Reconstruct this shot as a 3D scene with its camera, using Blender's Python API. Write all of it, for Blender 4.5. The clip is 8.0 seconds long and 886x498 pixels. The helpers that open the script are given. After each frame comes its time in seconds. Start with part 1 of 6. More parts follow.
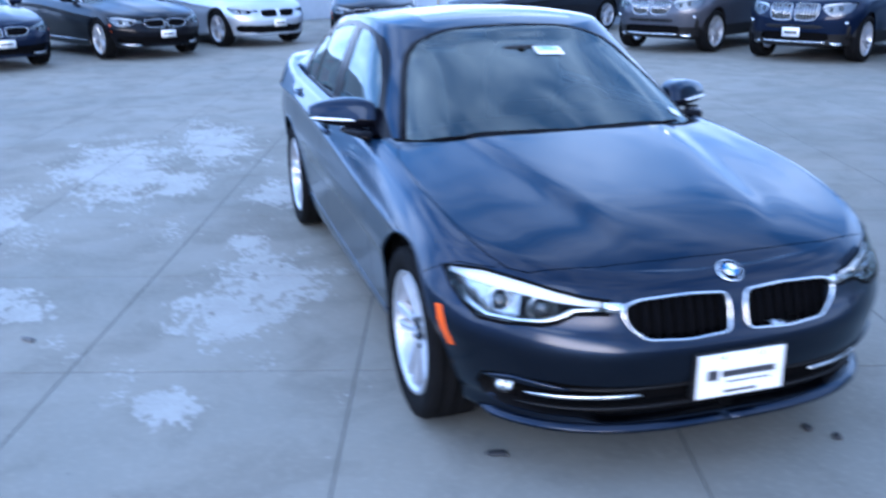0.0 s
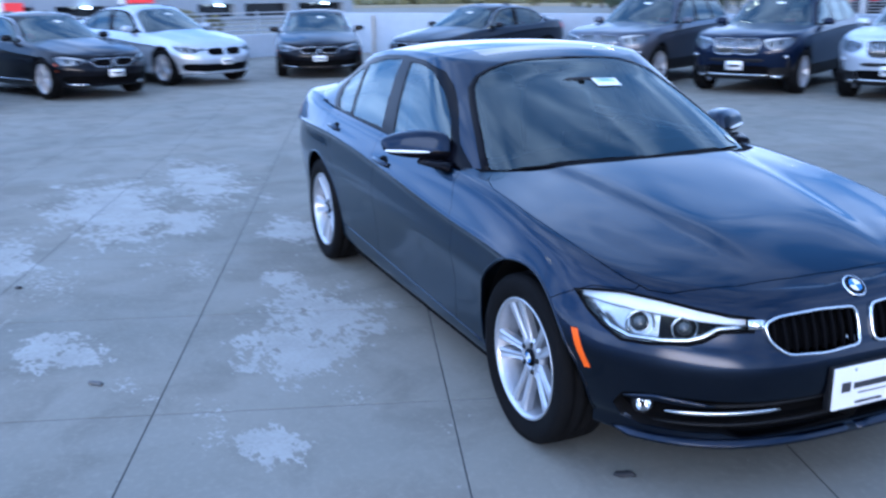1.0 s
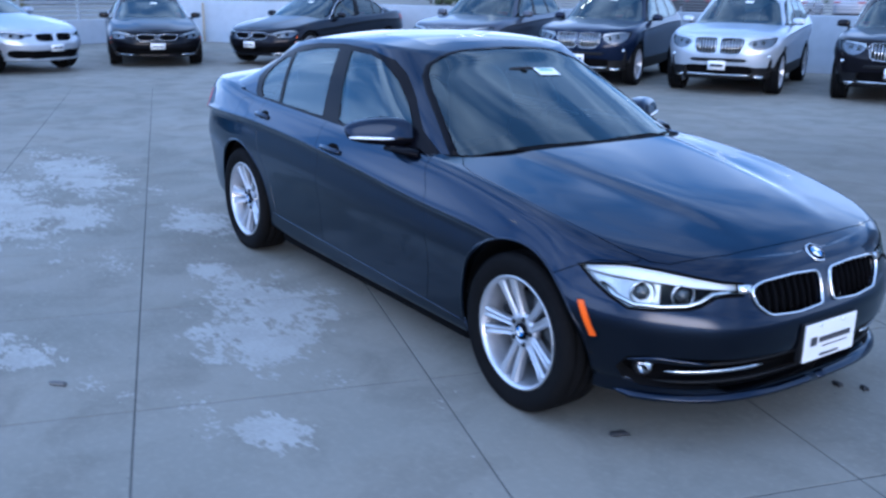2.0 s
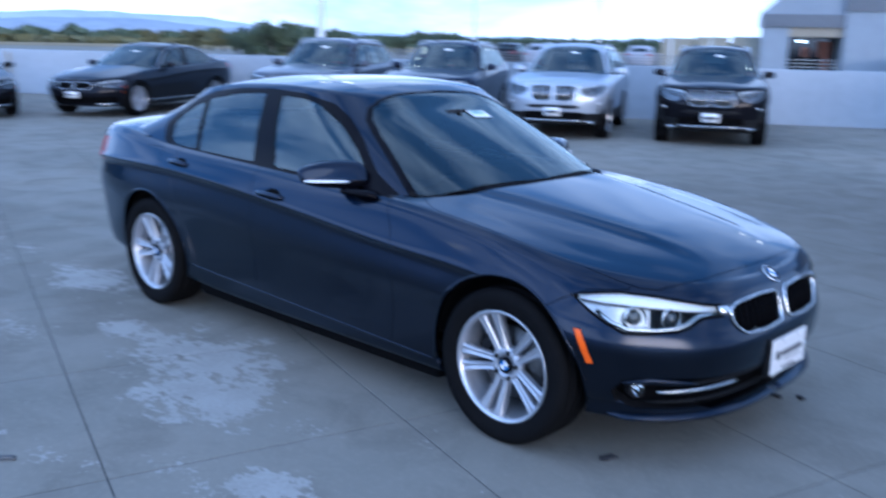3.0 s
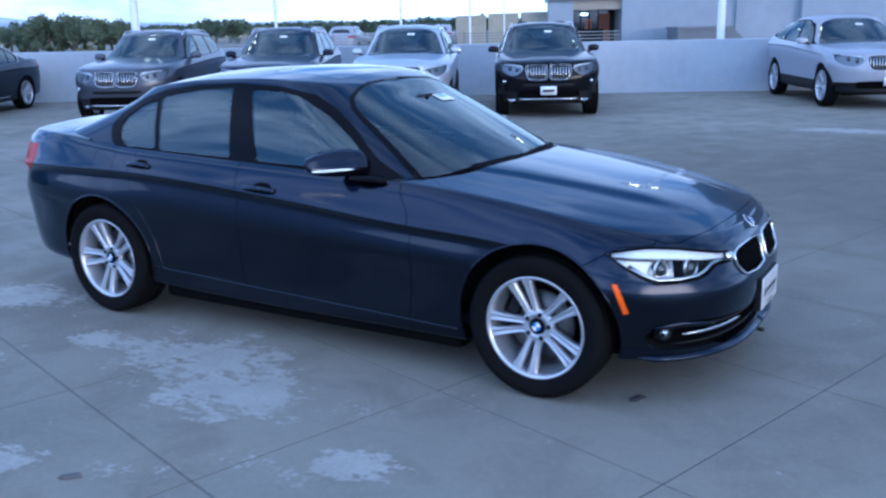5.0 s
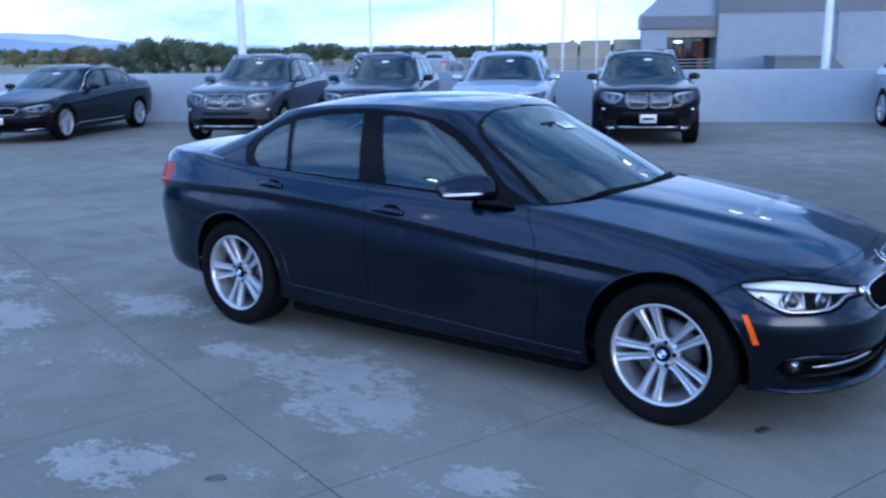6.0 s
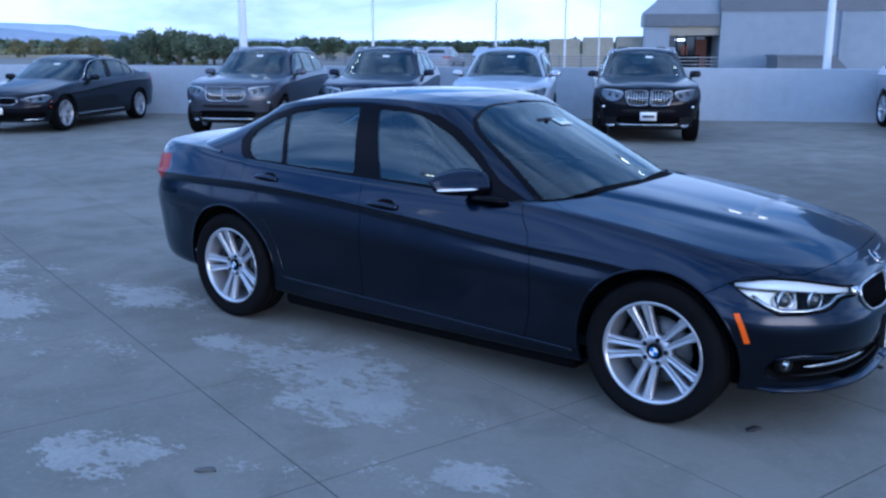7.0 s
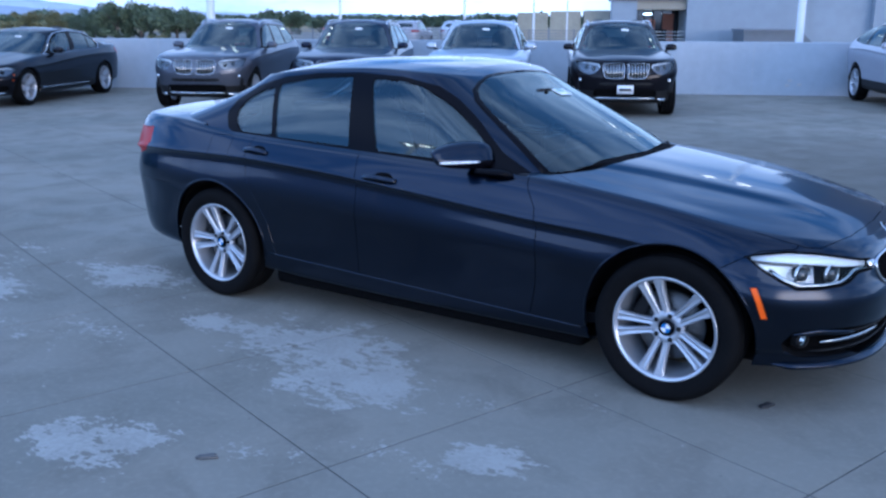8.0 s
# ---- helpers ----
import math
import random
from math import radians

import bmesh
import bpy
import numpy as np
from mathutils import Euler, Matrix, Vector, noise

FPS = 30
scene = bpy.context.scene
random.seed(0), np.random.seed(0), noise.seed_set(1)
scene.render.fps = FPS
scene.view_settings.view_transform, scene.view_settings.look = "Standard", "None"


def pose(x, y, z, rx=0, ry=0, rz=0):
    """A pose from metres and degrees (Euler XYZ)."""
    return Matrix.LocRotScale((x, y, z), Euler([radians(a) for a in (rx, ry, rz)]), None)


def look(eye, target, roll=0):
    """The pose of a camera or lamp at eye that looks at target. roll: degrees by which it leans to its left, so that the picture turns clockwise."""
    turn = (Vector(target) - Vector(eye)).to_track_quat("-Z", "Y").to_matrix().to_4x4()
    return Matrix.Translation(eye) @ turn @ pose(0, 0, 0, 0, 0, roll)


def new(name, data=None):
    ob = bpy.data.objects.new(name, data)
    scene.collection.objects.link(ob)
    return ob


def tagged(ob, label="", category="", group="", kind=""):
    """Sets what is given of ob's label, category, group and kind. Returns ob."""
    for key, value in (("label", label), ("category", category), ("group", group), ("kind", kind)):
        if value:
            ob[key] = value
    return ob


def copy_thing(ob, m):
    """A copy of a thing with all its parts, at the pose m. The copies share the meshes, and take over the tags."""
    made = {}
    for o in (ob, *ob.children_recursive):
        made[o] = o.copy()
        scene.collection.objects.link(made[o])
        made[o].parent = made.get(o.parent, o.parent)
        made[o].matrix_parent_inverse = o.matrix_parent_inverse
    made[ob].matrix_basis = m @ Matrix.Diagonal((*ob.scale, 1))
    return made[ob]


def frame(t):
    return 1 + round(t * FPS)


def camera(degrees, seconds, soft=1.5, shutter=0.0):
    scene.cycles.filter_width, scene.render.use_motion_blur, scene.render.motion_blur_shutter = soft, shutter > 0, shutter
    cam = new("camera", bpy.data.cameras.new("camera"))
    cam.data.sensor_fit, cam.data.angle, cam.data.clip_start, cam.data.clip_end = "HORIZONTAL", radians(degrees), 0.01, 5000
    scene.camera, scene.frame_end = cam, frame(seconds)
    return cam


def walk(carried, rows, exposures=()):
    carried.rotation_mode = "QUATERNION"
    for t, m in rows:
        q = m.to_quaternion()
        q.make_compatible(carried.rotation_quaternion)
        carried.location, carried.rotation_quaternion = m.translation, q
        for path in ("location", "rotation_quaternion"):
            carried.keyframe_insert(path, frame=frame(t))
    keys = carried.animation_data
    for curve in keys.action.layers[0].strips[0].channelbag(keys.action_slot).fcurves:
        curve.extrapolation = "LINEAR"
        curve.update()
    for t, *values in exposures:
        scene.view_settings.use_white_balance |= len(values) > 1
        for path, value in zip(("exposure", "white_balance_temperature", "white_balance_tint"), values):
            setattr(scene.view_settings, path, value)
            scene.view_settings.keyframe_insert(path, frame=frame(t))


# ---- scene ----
import collections

cam = camera(52.0, 8.0, 2.4, 0.8)

PATH = [
    (0, (4.463, -1.695, 1.681), (2.644, -1.131, 1.07), -0.6),
    (0.5, (4.363, -2.044, 1.653), (2.527, -1.466, 1.109), -1.3),
    (1, (4.256, -2.395, 1.671), (2.478, -1.654, 1.134), -0.7),
    (1.5, (4.175, -2.732, 1.649), (2.501, -1.791, 1.091), 0.6),
    (1.7, (4.139, -2.872, 1.671), (2.513, -1.855, 1.104), 0.8),
    (2.8, (3.71, -3.493, 1.65), (2.267, -2.183, 1.199), 1.0),
    (3, (3.633, -3.605, 1.625), (2.293, -2.189, 1.181), 1.2),
    (3.5, (3.478, -3.887, 1.647), (2.252, -2.38, 1.172), 0.6),
    (4, (3.312, -4.014, 1.63), (2.153, -2.452, 1.165), 1.1),
    (4.2, (3.211, -4.033, 1.633), (2.124, -2.421, 1.164), 0.2),
    (5.3, (2.959, -4.481, 1.655), (1.964, -2.813, 1.176), -1.2),
    (5.5, (2.918, -4.524, 1.661), (1.908, -2.862, 1.193), -0.8),
    (6, (2.893, -4.57, 1.672), (1.739, -2.993, 1.247), -0.6),
    (6.5, (2.896, -4.538, 1.667), (1.723, -2.979, 1.226), -0.1),
    (7, (2.918, -4.549, 1.67), (1.765, -2.974, 1.235), 0.1),
    (7.5, (2.865, -4.573, 1.648), (1.739, -2.982, 1.2), -0.0),
    (8, (2.692, -4.529, 1.634), (1.606, -2.922, 1.147), 0.2),
]
EXPOSURES = [(0.0, 0.92, 4960, 8), (0.5, 0.80, 4960, 8), (1.0, 0.60, 4960, 8), (1.5, 0.50, 4960, 8), (2.0, 0.44, 4960, 8), (3.0, 0.22, 4900, 8), (4.0, 0.19, 4910, 8), (5.5, 0.22, 4890, 8), (6.0, 0.03, 4810, 8), (6.5, -0.12, 4760, 8), (7.5, -0.12, 4760, 8), (8.0, 0.09, 4850, 8)]
walk(cam, [(t, look(eye, target, roll)) for t, eye, target, roll in PATH], EXPOSURES)

# ---- light ----
SUN_DIR = Vector((0.75, -0.55, 0.55)).normalized()      # towards the bright part of the cloudy sky
world = bpy.data.worlds.new("evening_sky")
scene.world = world
world.use_nodes = True
wt = world.node_tree
wt.nodes.clear()


def wnode(kind, **values):
    n = wt.nodes.new(kind)
    for key, value in values.items():
        n.inputs[key].default_value = value
    return n


sky = wt.nodes.new("ShaderNodeTexSky")
sky.sky_type, sky.sun_disc = "NISHITA", False
sky.sun_elevation, sky.sun_rotation = radians(9), math.atan2(SUN_DIR.x, SUN_DIR.y)
sky.air_density, sky.dust_density, sky.ozone_density = 1.2, 1.5, 3.0
coords = wt.nodes.new("ShaderNodeTexCoord")
stretch = wt.nodes.new("ShaderNodeMapping")
stretch.inputs["Scale"].default_value = (1.7, 2.3, 4.2)
clouds = wnode("ShaderNodeTexNoise", Scale=1.7, Detail=7.0, Roughness=0.56, Distortion=0.5)
ramp = wt.nodes.new("ShaderNodeValToRGB")
ramp.color_ramp.elements[0].position, ramp.color_ramp.elements[0].color = 0.365, (0.12, 0.222, 0.43, 1)
ramp.color_ramp.elements[1].position, ramp.color_ramp.elements[1].color = 0.70, (0.78, 0.84, 1.01, 1)
mix = wt.nodes.new("ShaderNodeMixRGB")
mix.inputs[0].default_value = 0.93
gain = wt.nodes.new("ShaderNodeMixRGB")
gain.blend_type, gain.inputs[0].default_value = "MULTIPLY", 1.0
gain.inputs[2].default_value = (0.1, 0.1, 0.1, 1)
# brighter towards the horizon, where the cloud deck opens
split = wt.nodes.new("ShaderNodeSeparateXYZ")
rise = wt.nodes.new("ShaderNodeMapRange")
rise.inputs["From Min"].default_value, rise.inputs["From Max"].default_value = 0.0, 0.50
rise.inputs["To Min"].default_value, rise.inputs["To Max"].default_value = 1.85, 1.68
glow = wt.nodes.new("ShaderNodeMixRGB")
glow.blend_type, glow.inputs[0].default_value = "MULTIPLY", 1.0
# the low evening glow on the sun's side
aim = wt.nodes.new("ShaderNodeVectorMath")
aim.operation = "DOT_PRODUCT"
aim.inputs[1].default_value = (0.927, -0.375, 0.0)
near = wt.nodes.new("ShaderNodeMapRange")
near.interpolation_type = "SMOOTHSTEP"
near.inputs["From Min"].default_value, near.inputs["From Max"].default_value = 0.90, 0.975
low = wt.nodes.new("ShaderNodeMapRange")
low.interpolation_type = "SMOOTHSTEP"
low.inputs["From Min"].default_value, low.inputs["From Max"].default_value = 0.11, 0.24
low.inputs["To Min"].default_value, low.inputs["To Max"].default_value = 1.0, 0.0
both_ways = wt.nodes.new("ShaderNodeMath")
both_ways.operation = "MULTIPLY"
# thinner cloud towards the horizon, and a brighter half of the sky on the evening side
veil = wt.nodes.new("ShaderNodeMapRange")
veil.inputs["From Min"].default_value, veil.inputs["From Max"].default_value = 0.0, 0.30
veil.inputs["To Min"].default_value, veil.inputs["To Max"].default_value = 0.11, 0.0
thin = wt.nodes.new("ShaderNodeMath")
thin.operation = "ADD"
turned = wt.nodes.new("ShaderNodeVectorMath")
turned.operation = "DOT_PRODUCT"
turned.inputs[1].default_value = (-0.45, -0.89, 0.0)
evening = wt.nodes.new("ShaderNodeMapRange")
evening.interpolation_type = "SMOOTHSTEP"
evening.inputs["From Min"].default_value, evening.inputs["From Max"].default_value = 0.0, 0.9
evening.inputs["To Min"].default_value, evening.inputs["To Max"].default_value = 1.0, 1.75
level = wt.nodes.new("ShaderNodeMath")
level.operation = "MULTIPLY"
warm = wt.nodes.new("ShaderNodeMixRGB")
warm.inputs[2].default_value = (12.5, 10.0, 8.4, 1)
back = wnode("ShaderNodeBackground", Strength=1.0)
out = wt.nodes.new("ShaderNodeOutputWorld")
wl = wt.links.new
wl(coords.outputs["Generated"], stretch.inputs["Vector"])
wl(stretch.outputs[0], clouds.inputs["Vector"])
wl(split.outputs["Z"], veil.inputs["Value"])
wl(clouds.outputs[0], thin.inputs[0])
wl(veil.outputs[0], thin.inputs[1])
wl(thin.outputs[0], ramp.inputs[0])
wl(coords.outputs["Generated"], turned.inputs[0])
wl(turned.outputs["Value"], evening.inputs["Value"])
wl(rise.outputs[0], level.inputs[0])
wl(evening.outputs[0], level.inputs[1])
wl(sky.outputs[0], gain.inputs[1])
wl(gain.outputs[0], mix.inputs[1])
wl(coords.outputs["Generated"], split.inputs[0])
wl(split.outputs["Z"], rise.inputs["Value"])
wl(ramp.outputs[0], glow.inputs[1])
wl(level.outputs[0], glow.inputs[2])
wl(coords.outputs["Generated"], aim.inputs[0])
wl(aim.outputs["Value"], near.inputs["Value"])
wl(split.outputs["Z"], low.inputs["Value"])
wl(near.outputs[0], both_ways.inputs[0])
wl(low.outputs[0], both_ways.inputs[1])
wl(both_ways.outputs[0], warm.inputs[0])
wl(glow.outputs[0], warm.inputs[1])
wl(warm.outputs[0], mix.inputs[2])
wl(mix.outputs[0], back.inputs["Color"])
wl(back.outputs[0], out.inputs["Surface"])

sun = new("sun", bpy.data.lights.new("sun", "SUN"))
sun.data.energy, sun.data.angle, sun.data.color = 0.3, radians(25), (1.0, 0.93, 0.85)
sun.matrix_world = look(SUN_DIR * 50, (0, 0, 0))

# ---- materials ----
def material(name, colour, rough=0.5, metal=0.0, coat=0.0, spec=0.5, vary=0.0, scale=6.0, bump=0.0, bump_scale=60.0, coord="Object", emit=0.0):
    """A surface with colour variation at two scales and fine relief."""
    m = bpy.data.materials.new(name)
    m.use_nodes = True
    t = m.node_tree
    b = t.nodes["Principled BSDF"]
    b.inputs["Base Color"].default_value = (*colour, 1)
    b.inputs["Roughness"].default_value, b.inputs["Metallic"].default_value = rough, metal
    b.inputs["Coat Weight"].default_value, b.inputs["Coat Roughness"].default_value = coat, 0.03
    b.inputs["Specular IOR Level"].default_value = spec
    if emit:
        b.inputs["Emission Color"].default_value, b.inputs["Emission Strength"].default_value = (*colour, 1), emit
    tc = t.nodes.new("ShaderNodeTexCoord")
    if vary:
        small, large = t.nodes.new("ShaderNodeTexNoise"), t.nodes.new("ShaderNodeTexNoise")
        small.inputs["Scale"].default_value, large.inputs["Scale"].default_value = scale * 8, scale
        small.inputs["Detail"].default_value = large.inputs["Detail"].default_value = 4
        add = t.nodes.new("ShaderNodeMath")
        add.operation = "ADD"
        rng = t.nodes.new("ShaderNodeMapRange")
        rng.inputs["From Min"].default_value, rng.inputs["From Max"].default_value = 0.7, 1.3
        rng.inputs["To Min"].default_value, rng.inputs["To Max"].default_value = 1 - vary, 1 + vary
        mul = t.nodes.new("ShaderNodeMixRGB")
        mul.blend_type, mul.inputs[0].default_value, mul.inputs[1].default_value = "MULTIPLY", 1.0, (*colour, 1)
        for n in (small, large):
            t.links.new(tc.outputs[coord], n.inputs["Vector"])
        t.links.new(small.outputs[0], add.inputs[0])
        t.links.new(large.outputs[0], add.inputs[1])
        t.links.new(add.outputs[0], rng.inputs["Value"])
        t.links.new(rng.outputs[0], mul.inputs[2])
        t.links.new(mul.outputs[0], b.inputs["Base Color"])
    if bump:
        n, bp = t.nodes.new("ShaderNodeTexNoise"), t.nodes.new("ShaderNodeBump")
        n.inputs["Scale"].default_value, n.inputs["Detail"].default_value = bump_scale, 5
        bp.inputs["Strength"].default_value, bp.inputs["Distance"].default_value = bump, 0.01
        t.links.new(tc.outputs[coord], n.inputs["Vector"])
        t.links.new(n.outputs[0], bp.inputs["Height"])
        t.links.new(bp.outputs[0], b.inputs["Normal"])
    return m


def paint(name, colour, metal=0.55, rough=0.34, coat=0.68):
    """Metallic car paint: flakes under a clear coat."""
    m = material(name, colour, rough, metal, coat=coat, spec=0.05)
    t = m.node_tree
    b = t.nodes["Principled BSDF"]
    b.inputs["Coat IOR"].default_value = 1.34
    b.inputs["Specular Tint"].default_value = (0.54, 0.69, 0.85, 1)
    tc = next(n for n in t.nodes if n.bl_idname == "ShaderNodeTexCoord")
    fl = t.nodes.new("ShaderNodeTexVoronoi")
    fl.inputs["Scale"].default_value = 900
    rng = t.nodes.new("ShaderNodeMapRange")
    rng.inputs["To Min"].default_value, rng.inputs["To Max"].default_value = 0.75, 1.35
    mul = t.nodes.new("ShaderNodeMixRGB")
    mul.blend_type, mul.inputs[0].default_value, mul.inputs[1].default_value = "MULTIPLY", 1.0, (*colour, 1)
    t.links.new(tc.outputs["Object"], fl.inputs["Vector"])
    t.links.new(fl.outputs["Color"], rng.inputs["Value"])
    t.links.new(rng.outputs[0], mul.inputs[2])
    t.links.new(mul.outputs[0], b.inputs["Base Color"])
    dust = t.nodes.new("ShaderNodeTexNoise")
    dust.inputs["Scale"].default_value, dust.inputs["Detail"].default_value = 3.0, 6
    dr = t.nodes.new("ShaderNodeMapRange")
    dr.inputs["From Min"].default_value, dr.inputs["From Max"].default_value = 0.35, 0.75
    dr.inputs["To Min"].default_value, dr.inputs["To Max"].default_value = 0.03, 0.12
    t.links.new(tc.outputs["Object"], dust.inputs["Vector"])
    t.links.new(dust.outputs[0], dr.inputs["Value"])
    t.links.new(dr.outputs[0], b.inputs["Coat Roughness"])
    return m


def glass(name, tint, ior=1.5):
    """A thin tinted pane: what passes is tinted, what mirrors follows Fresnel."""
    m = bpy.data.materials.new(name)
    m.use_nodes = True
    t = m.node_tree
    t.nodes.clear()
    o, mx, fr = (t.nodes.new("ShaderNode" + k) for k in ("OutputMaterial", "MixShader", "Fresnel"))
    tr, gl = t.nodes.new("ShaderNodeBsdfTransparent"), t.nodes.new("ShaderNodeBsdfGlossy")
    fr.inputs["IOR"].default_value = ior
    tr.inputs["Color"].default_value = (*tint, 1)
    gl.inputs["Color"].default_value, gl.inputs["Roughness"].default_value = (0.86, 0.98, 1, 1), 0.015
    t.links.new(fr.outputs[0], mx.inputs[0])
    t.links.new(tr.outputs[0], mx.inputs[1])
    t.links.new(gl.outputs[0], mx.inputs[2])
    t.links.new(mx.outputs[0], o.inputs["Surface"])
    return m


PAINT = paint("grey_metallic_paint", (0.0066, 0.0122, 0.0272), 1.0, 0.31, 1.0)
PAINT_NAVY = paint("navy_metallic_paint", (0.004, 0.008, 0.024), 0.4)
PAINT_BLACK = paint("black_metallic_paint", (0.004, 0.004, 0.006), 0.3)
PAINT_BROWN = paint("dark_brown_metallic_paint", (0.0042, 0.0038, 0.0062), 0.4)
PAINT_DGREY = paint("dark_grey_metallic_paint", (0.008, 0.008, 0.012), 0.6)
PAINT_SGREY = paint("space_grey_metallic_paint", (0.075, 0.08, 0.10), 0.6)
PAINT_SILVER = paint("silver_metallic_paint", (0.45, 0.49, 0.55), 0.6)
PAINT_WHITE = paint("pale_silver_white_paint", (0.33, 0.34, 0.38), 0.3)
GLASS = glass("tinted_car_glass", (0.46, 0.62, 0.68), 1.74)
GLASS_PARKED = glass("tinted_windscreen_glass", (0.34, 0.41, 0.43), 1.8)
GLASS_DARK = glass("privacy_car_glass", (0.14, 0.17, 0.18), 1.75)
LENS = glass("clear_lamp_lens", (0.93, 0.95, 0.96), 1.22)
RED_LENS = material("red_lamp_lens", (0.30, 0.005, 0.010), 0.3, coat=0.05, spec=0.1)
AMBER = material("amber_reflector", (0.78, 0.11, 0.004), 0.3, coat=0.15, spec=0.2)
TRIM = material("gloss_black_trim", (0.003, 0.003, 0.005), 0.2, spec=0.07)
ROOFGLASS = material("dark_sunroof_glass", (0.004, 0.007, 0.014), 0.06, coat=1.0)
COWL_BLACK = material("matt_black_scuttle", (0.004, 0.004, 0.005), 0.85, spec=0.04, vary=0.2, scale=12)
PLASTIC = material("black_grained_plastic", (0.008, 0.008, 0.009), 0.5, spec=0.2, vary=0.2, scale=8, bump=0.05, bump_scale=400)
GAP = material("dark_panel_underside", (0.003, 0.003, 0.0035), 0.9, spec=0.05)
CHROME = material("chrome", (0.66, 0.68, 0.71), 0.10, 1.0)
SATIN = material("satin_aluminium", (0.62, 0.64, 0.66), 0.24, 1.0, vary=0.08, scale=20)
LAMP_BOWL = material("silvered_lamp_bowl", (0.46, 0.46, 0.46), 0.24, 0.9, vary=0.15, scale=25)
LAMP_DARK = material("dark_lamp_bowl", (0.16, 0.17, 0.19), 0.3, 0.9, vary=0.15, scale=25)
ALLOY = material("silver_alloy_paint", (0.43, 0.45, 0.49), 0.40, 0.7, coat=0.35, vary=0.06, scale=12)
BARREL = material("bright_turned_alloy", (0.50, 0.52, 0.56), 0.30, 0.75, coat=0.3, vary=0.05, scale=10)
DISC = material("brushed_brake_disc", (0.10, 0.10, 0.10), 0.42, 1.0, vary=0.2, scale=10)
RUBBER = material("tyre_rubber", (0.0055, 0.0055, 0.006), 0.8, spec=0.06, vary=0.25, scale=10, bump=0.15, bump_scale=180)
CABIN = material("black_cabin_trim", (0.018, 0.019, 0.022), 0.65, spec=0.2, vary=0.2, scale=10)
SEAT = material("black_seat_leather", (0.030, 0.030, 0.033), 0.5, vary=0.2, scale=9, bump=0.1, bump_scale=200)
HEADLINER = material("pale_headliner_cloth", (0.35, 0.35, 0.34), 0.9, vary=0.08, scale=30)
STICKER = material("white_paper_sticker", (0.80, 0.82, 0.80), 0.6, vary=0.05, scale=60)
INK = material("dark_print_ink", (0.03, 0.03, 0.035), 0.5)
BLUE = material("blue_enamel", (0.03, 0.16, 0.45), 0.2, coat=1.0)
WHITE_ENAMEL = material("white_enamel", (0.80, 0.80, 0.80), 0.2, coat=1.0)
LENS_EYE = material("dark_projector_glass", (0.05, 0.055, 0.06), 0.08, 0.4, coat=1.0)
LAMP_WHITE = material("white_light_guide", (0.86, 0.90, 0.95), 0.25)

# ---- mesh tools ----
def part(name, data, mat=None, parent=None, label="", pos=None):
    """Links a mesh as one object under a thing. data: a mesh, or (V, F) or (V, F, N)."""
    me = data if isinstance(data, bpy.types.Mesh) else to_mesh(name, data, mat)
    ob = new(name, me)
    if parent is not None:
        ob.parent = parent
    if pos is not None:
        ob.matrix_basis = pos
    if label:
        ob["label"] = label
    return ob


def to_mesh(name, data, mat, smooth=True):
    V, F = data[0], data[1]
    me = bpy.data.meshes.new(name)
    me.from_pydata([tuple(map(float, v)) for v in V], [], [tuple(int(i) for i in f) for f in F])
    me.materials.append(mat)
    if smooth:
        me.polygons.foreach_set("use_smooth", [True] * len(me.polygons))
    if len(data) > 2 and data[2] is not None:
        me.normals_split_custom_set_from_vertices([tuple(map(float, n)) for n in data[2]])
    me.update()
    return me


def from_bm(name, bm, mat, smooth=False, angle=None):
    me = bpy.data.meshes.new(name)
    bmesh.ops.recalc_face_normals(bm, faces=bm.faces)
    bm.to_mesh(me)
    bm.free()
    me.materials.append(mat)
    if smooth:
        me.polygons.foreach_set("use_smooth", [True] * len(me.polygons))
        if angle:
            me.set_sharp_from_angle(angle=radians(angle))
    return me


def curve(xs, ys):
    """A smooth monotone curve through knots."""
    xs, ys = np.array(xs, float), np.array(ys, float)
    if xs[0] > xs[-1]:
        xs, ys = xs[::-1], ys[::-1]
    h = np.diff(xs)
    d = np.diff(ys) / h
    m = np.zeros_like(xs)
    m[0], m[-1] = d[0], d[-1]
    for i in range(1, len(xs) - 1):
        m[i] = 0 if d[i - 1] * d[i] <= 0 else 2 * d[i - 1] * d[i] / (d[i - 1] + d[i])

    def f(x):
        x = np.clip(np.asarray(x, float), xs[0], xs[-1])
        i = np.clip(np.searchsorted(xs, x) - 1, 0, len(h) - 1)
        t = (x - xs[i]) / h[i]
        return (ys[i] * (1 + 2 * t) * (1 - t) ** 2 + ys[i + 1] * t * t * (3 - 2 * t)
                + h[i] * (m[i] * t * (1 - t) ** 2 - m[i + 1] * t * t * (1 - t)))
    return f


def box(x0, x1, y0, y1, z0, z1, bevel=0.0, seg=2):
    bm = bmesh.new()
    bmesh.ops.create_cube(bm, size=1.0)
    for v in bm.verts:
        v.co = Vector((x0 + (v.co.x + 0.5) * (x1 - x0), y0 + (v.co.y + 0.5) * (y1 - y0), z0 + (v.co.z + 0.5) * (z1 - z0)))
    if bevel:
        bmesh.ops.bevel(bm, geom=bm.edges[:], offset=bevel, segments=seg, affect="EDGES", profile=0.5)
    return bm


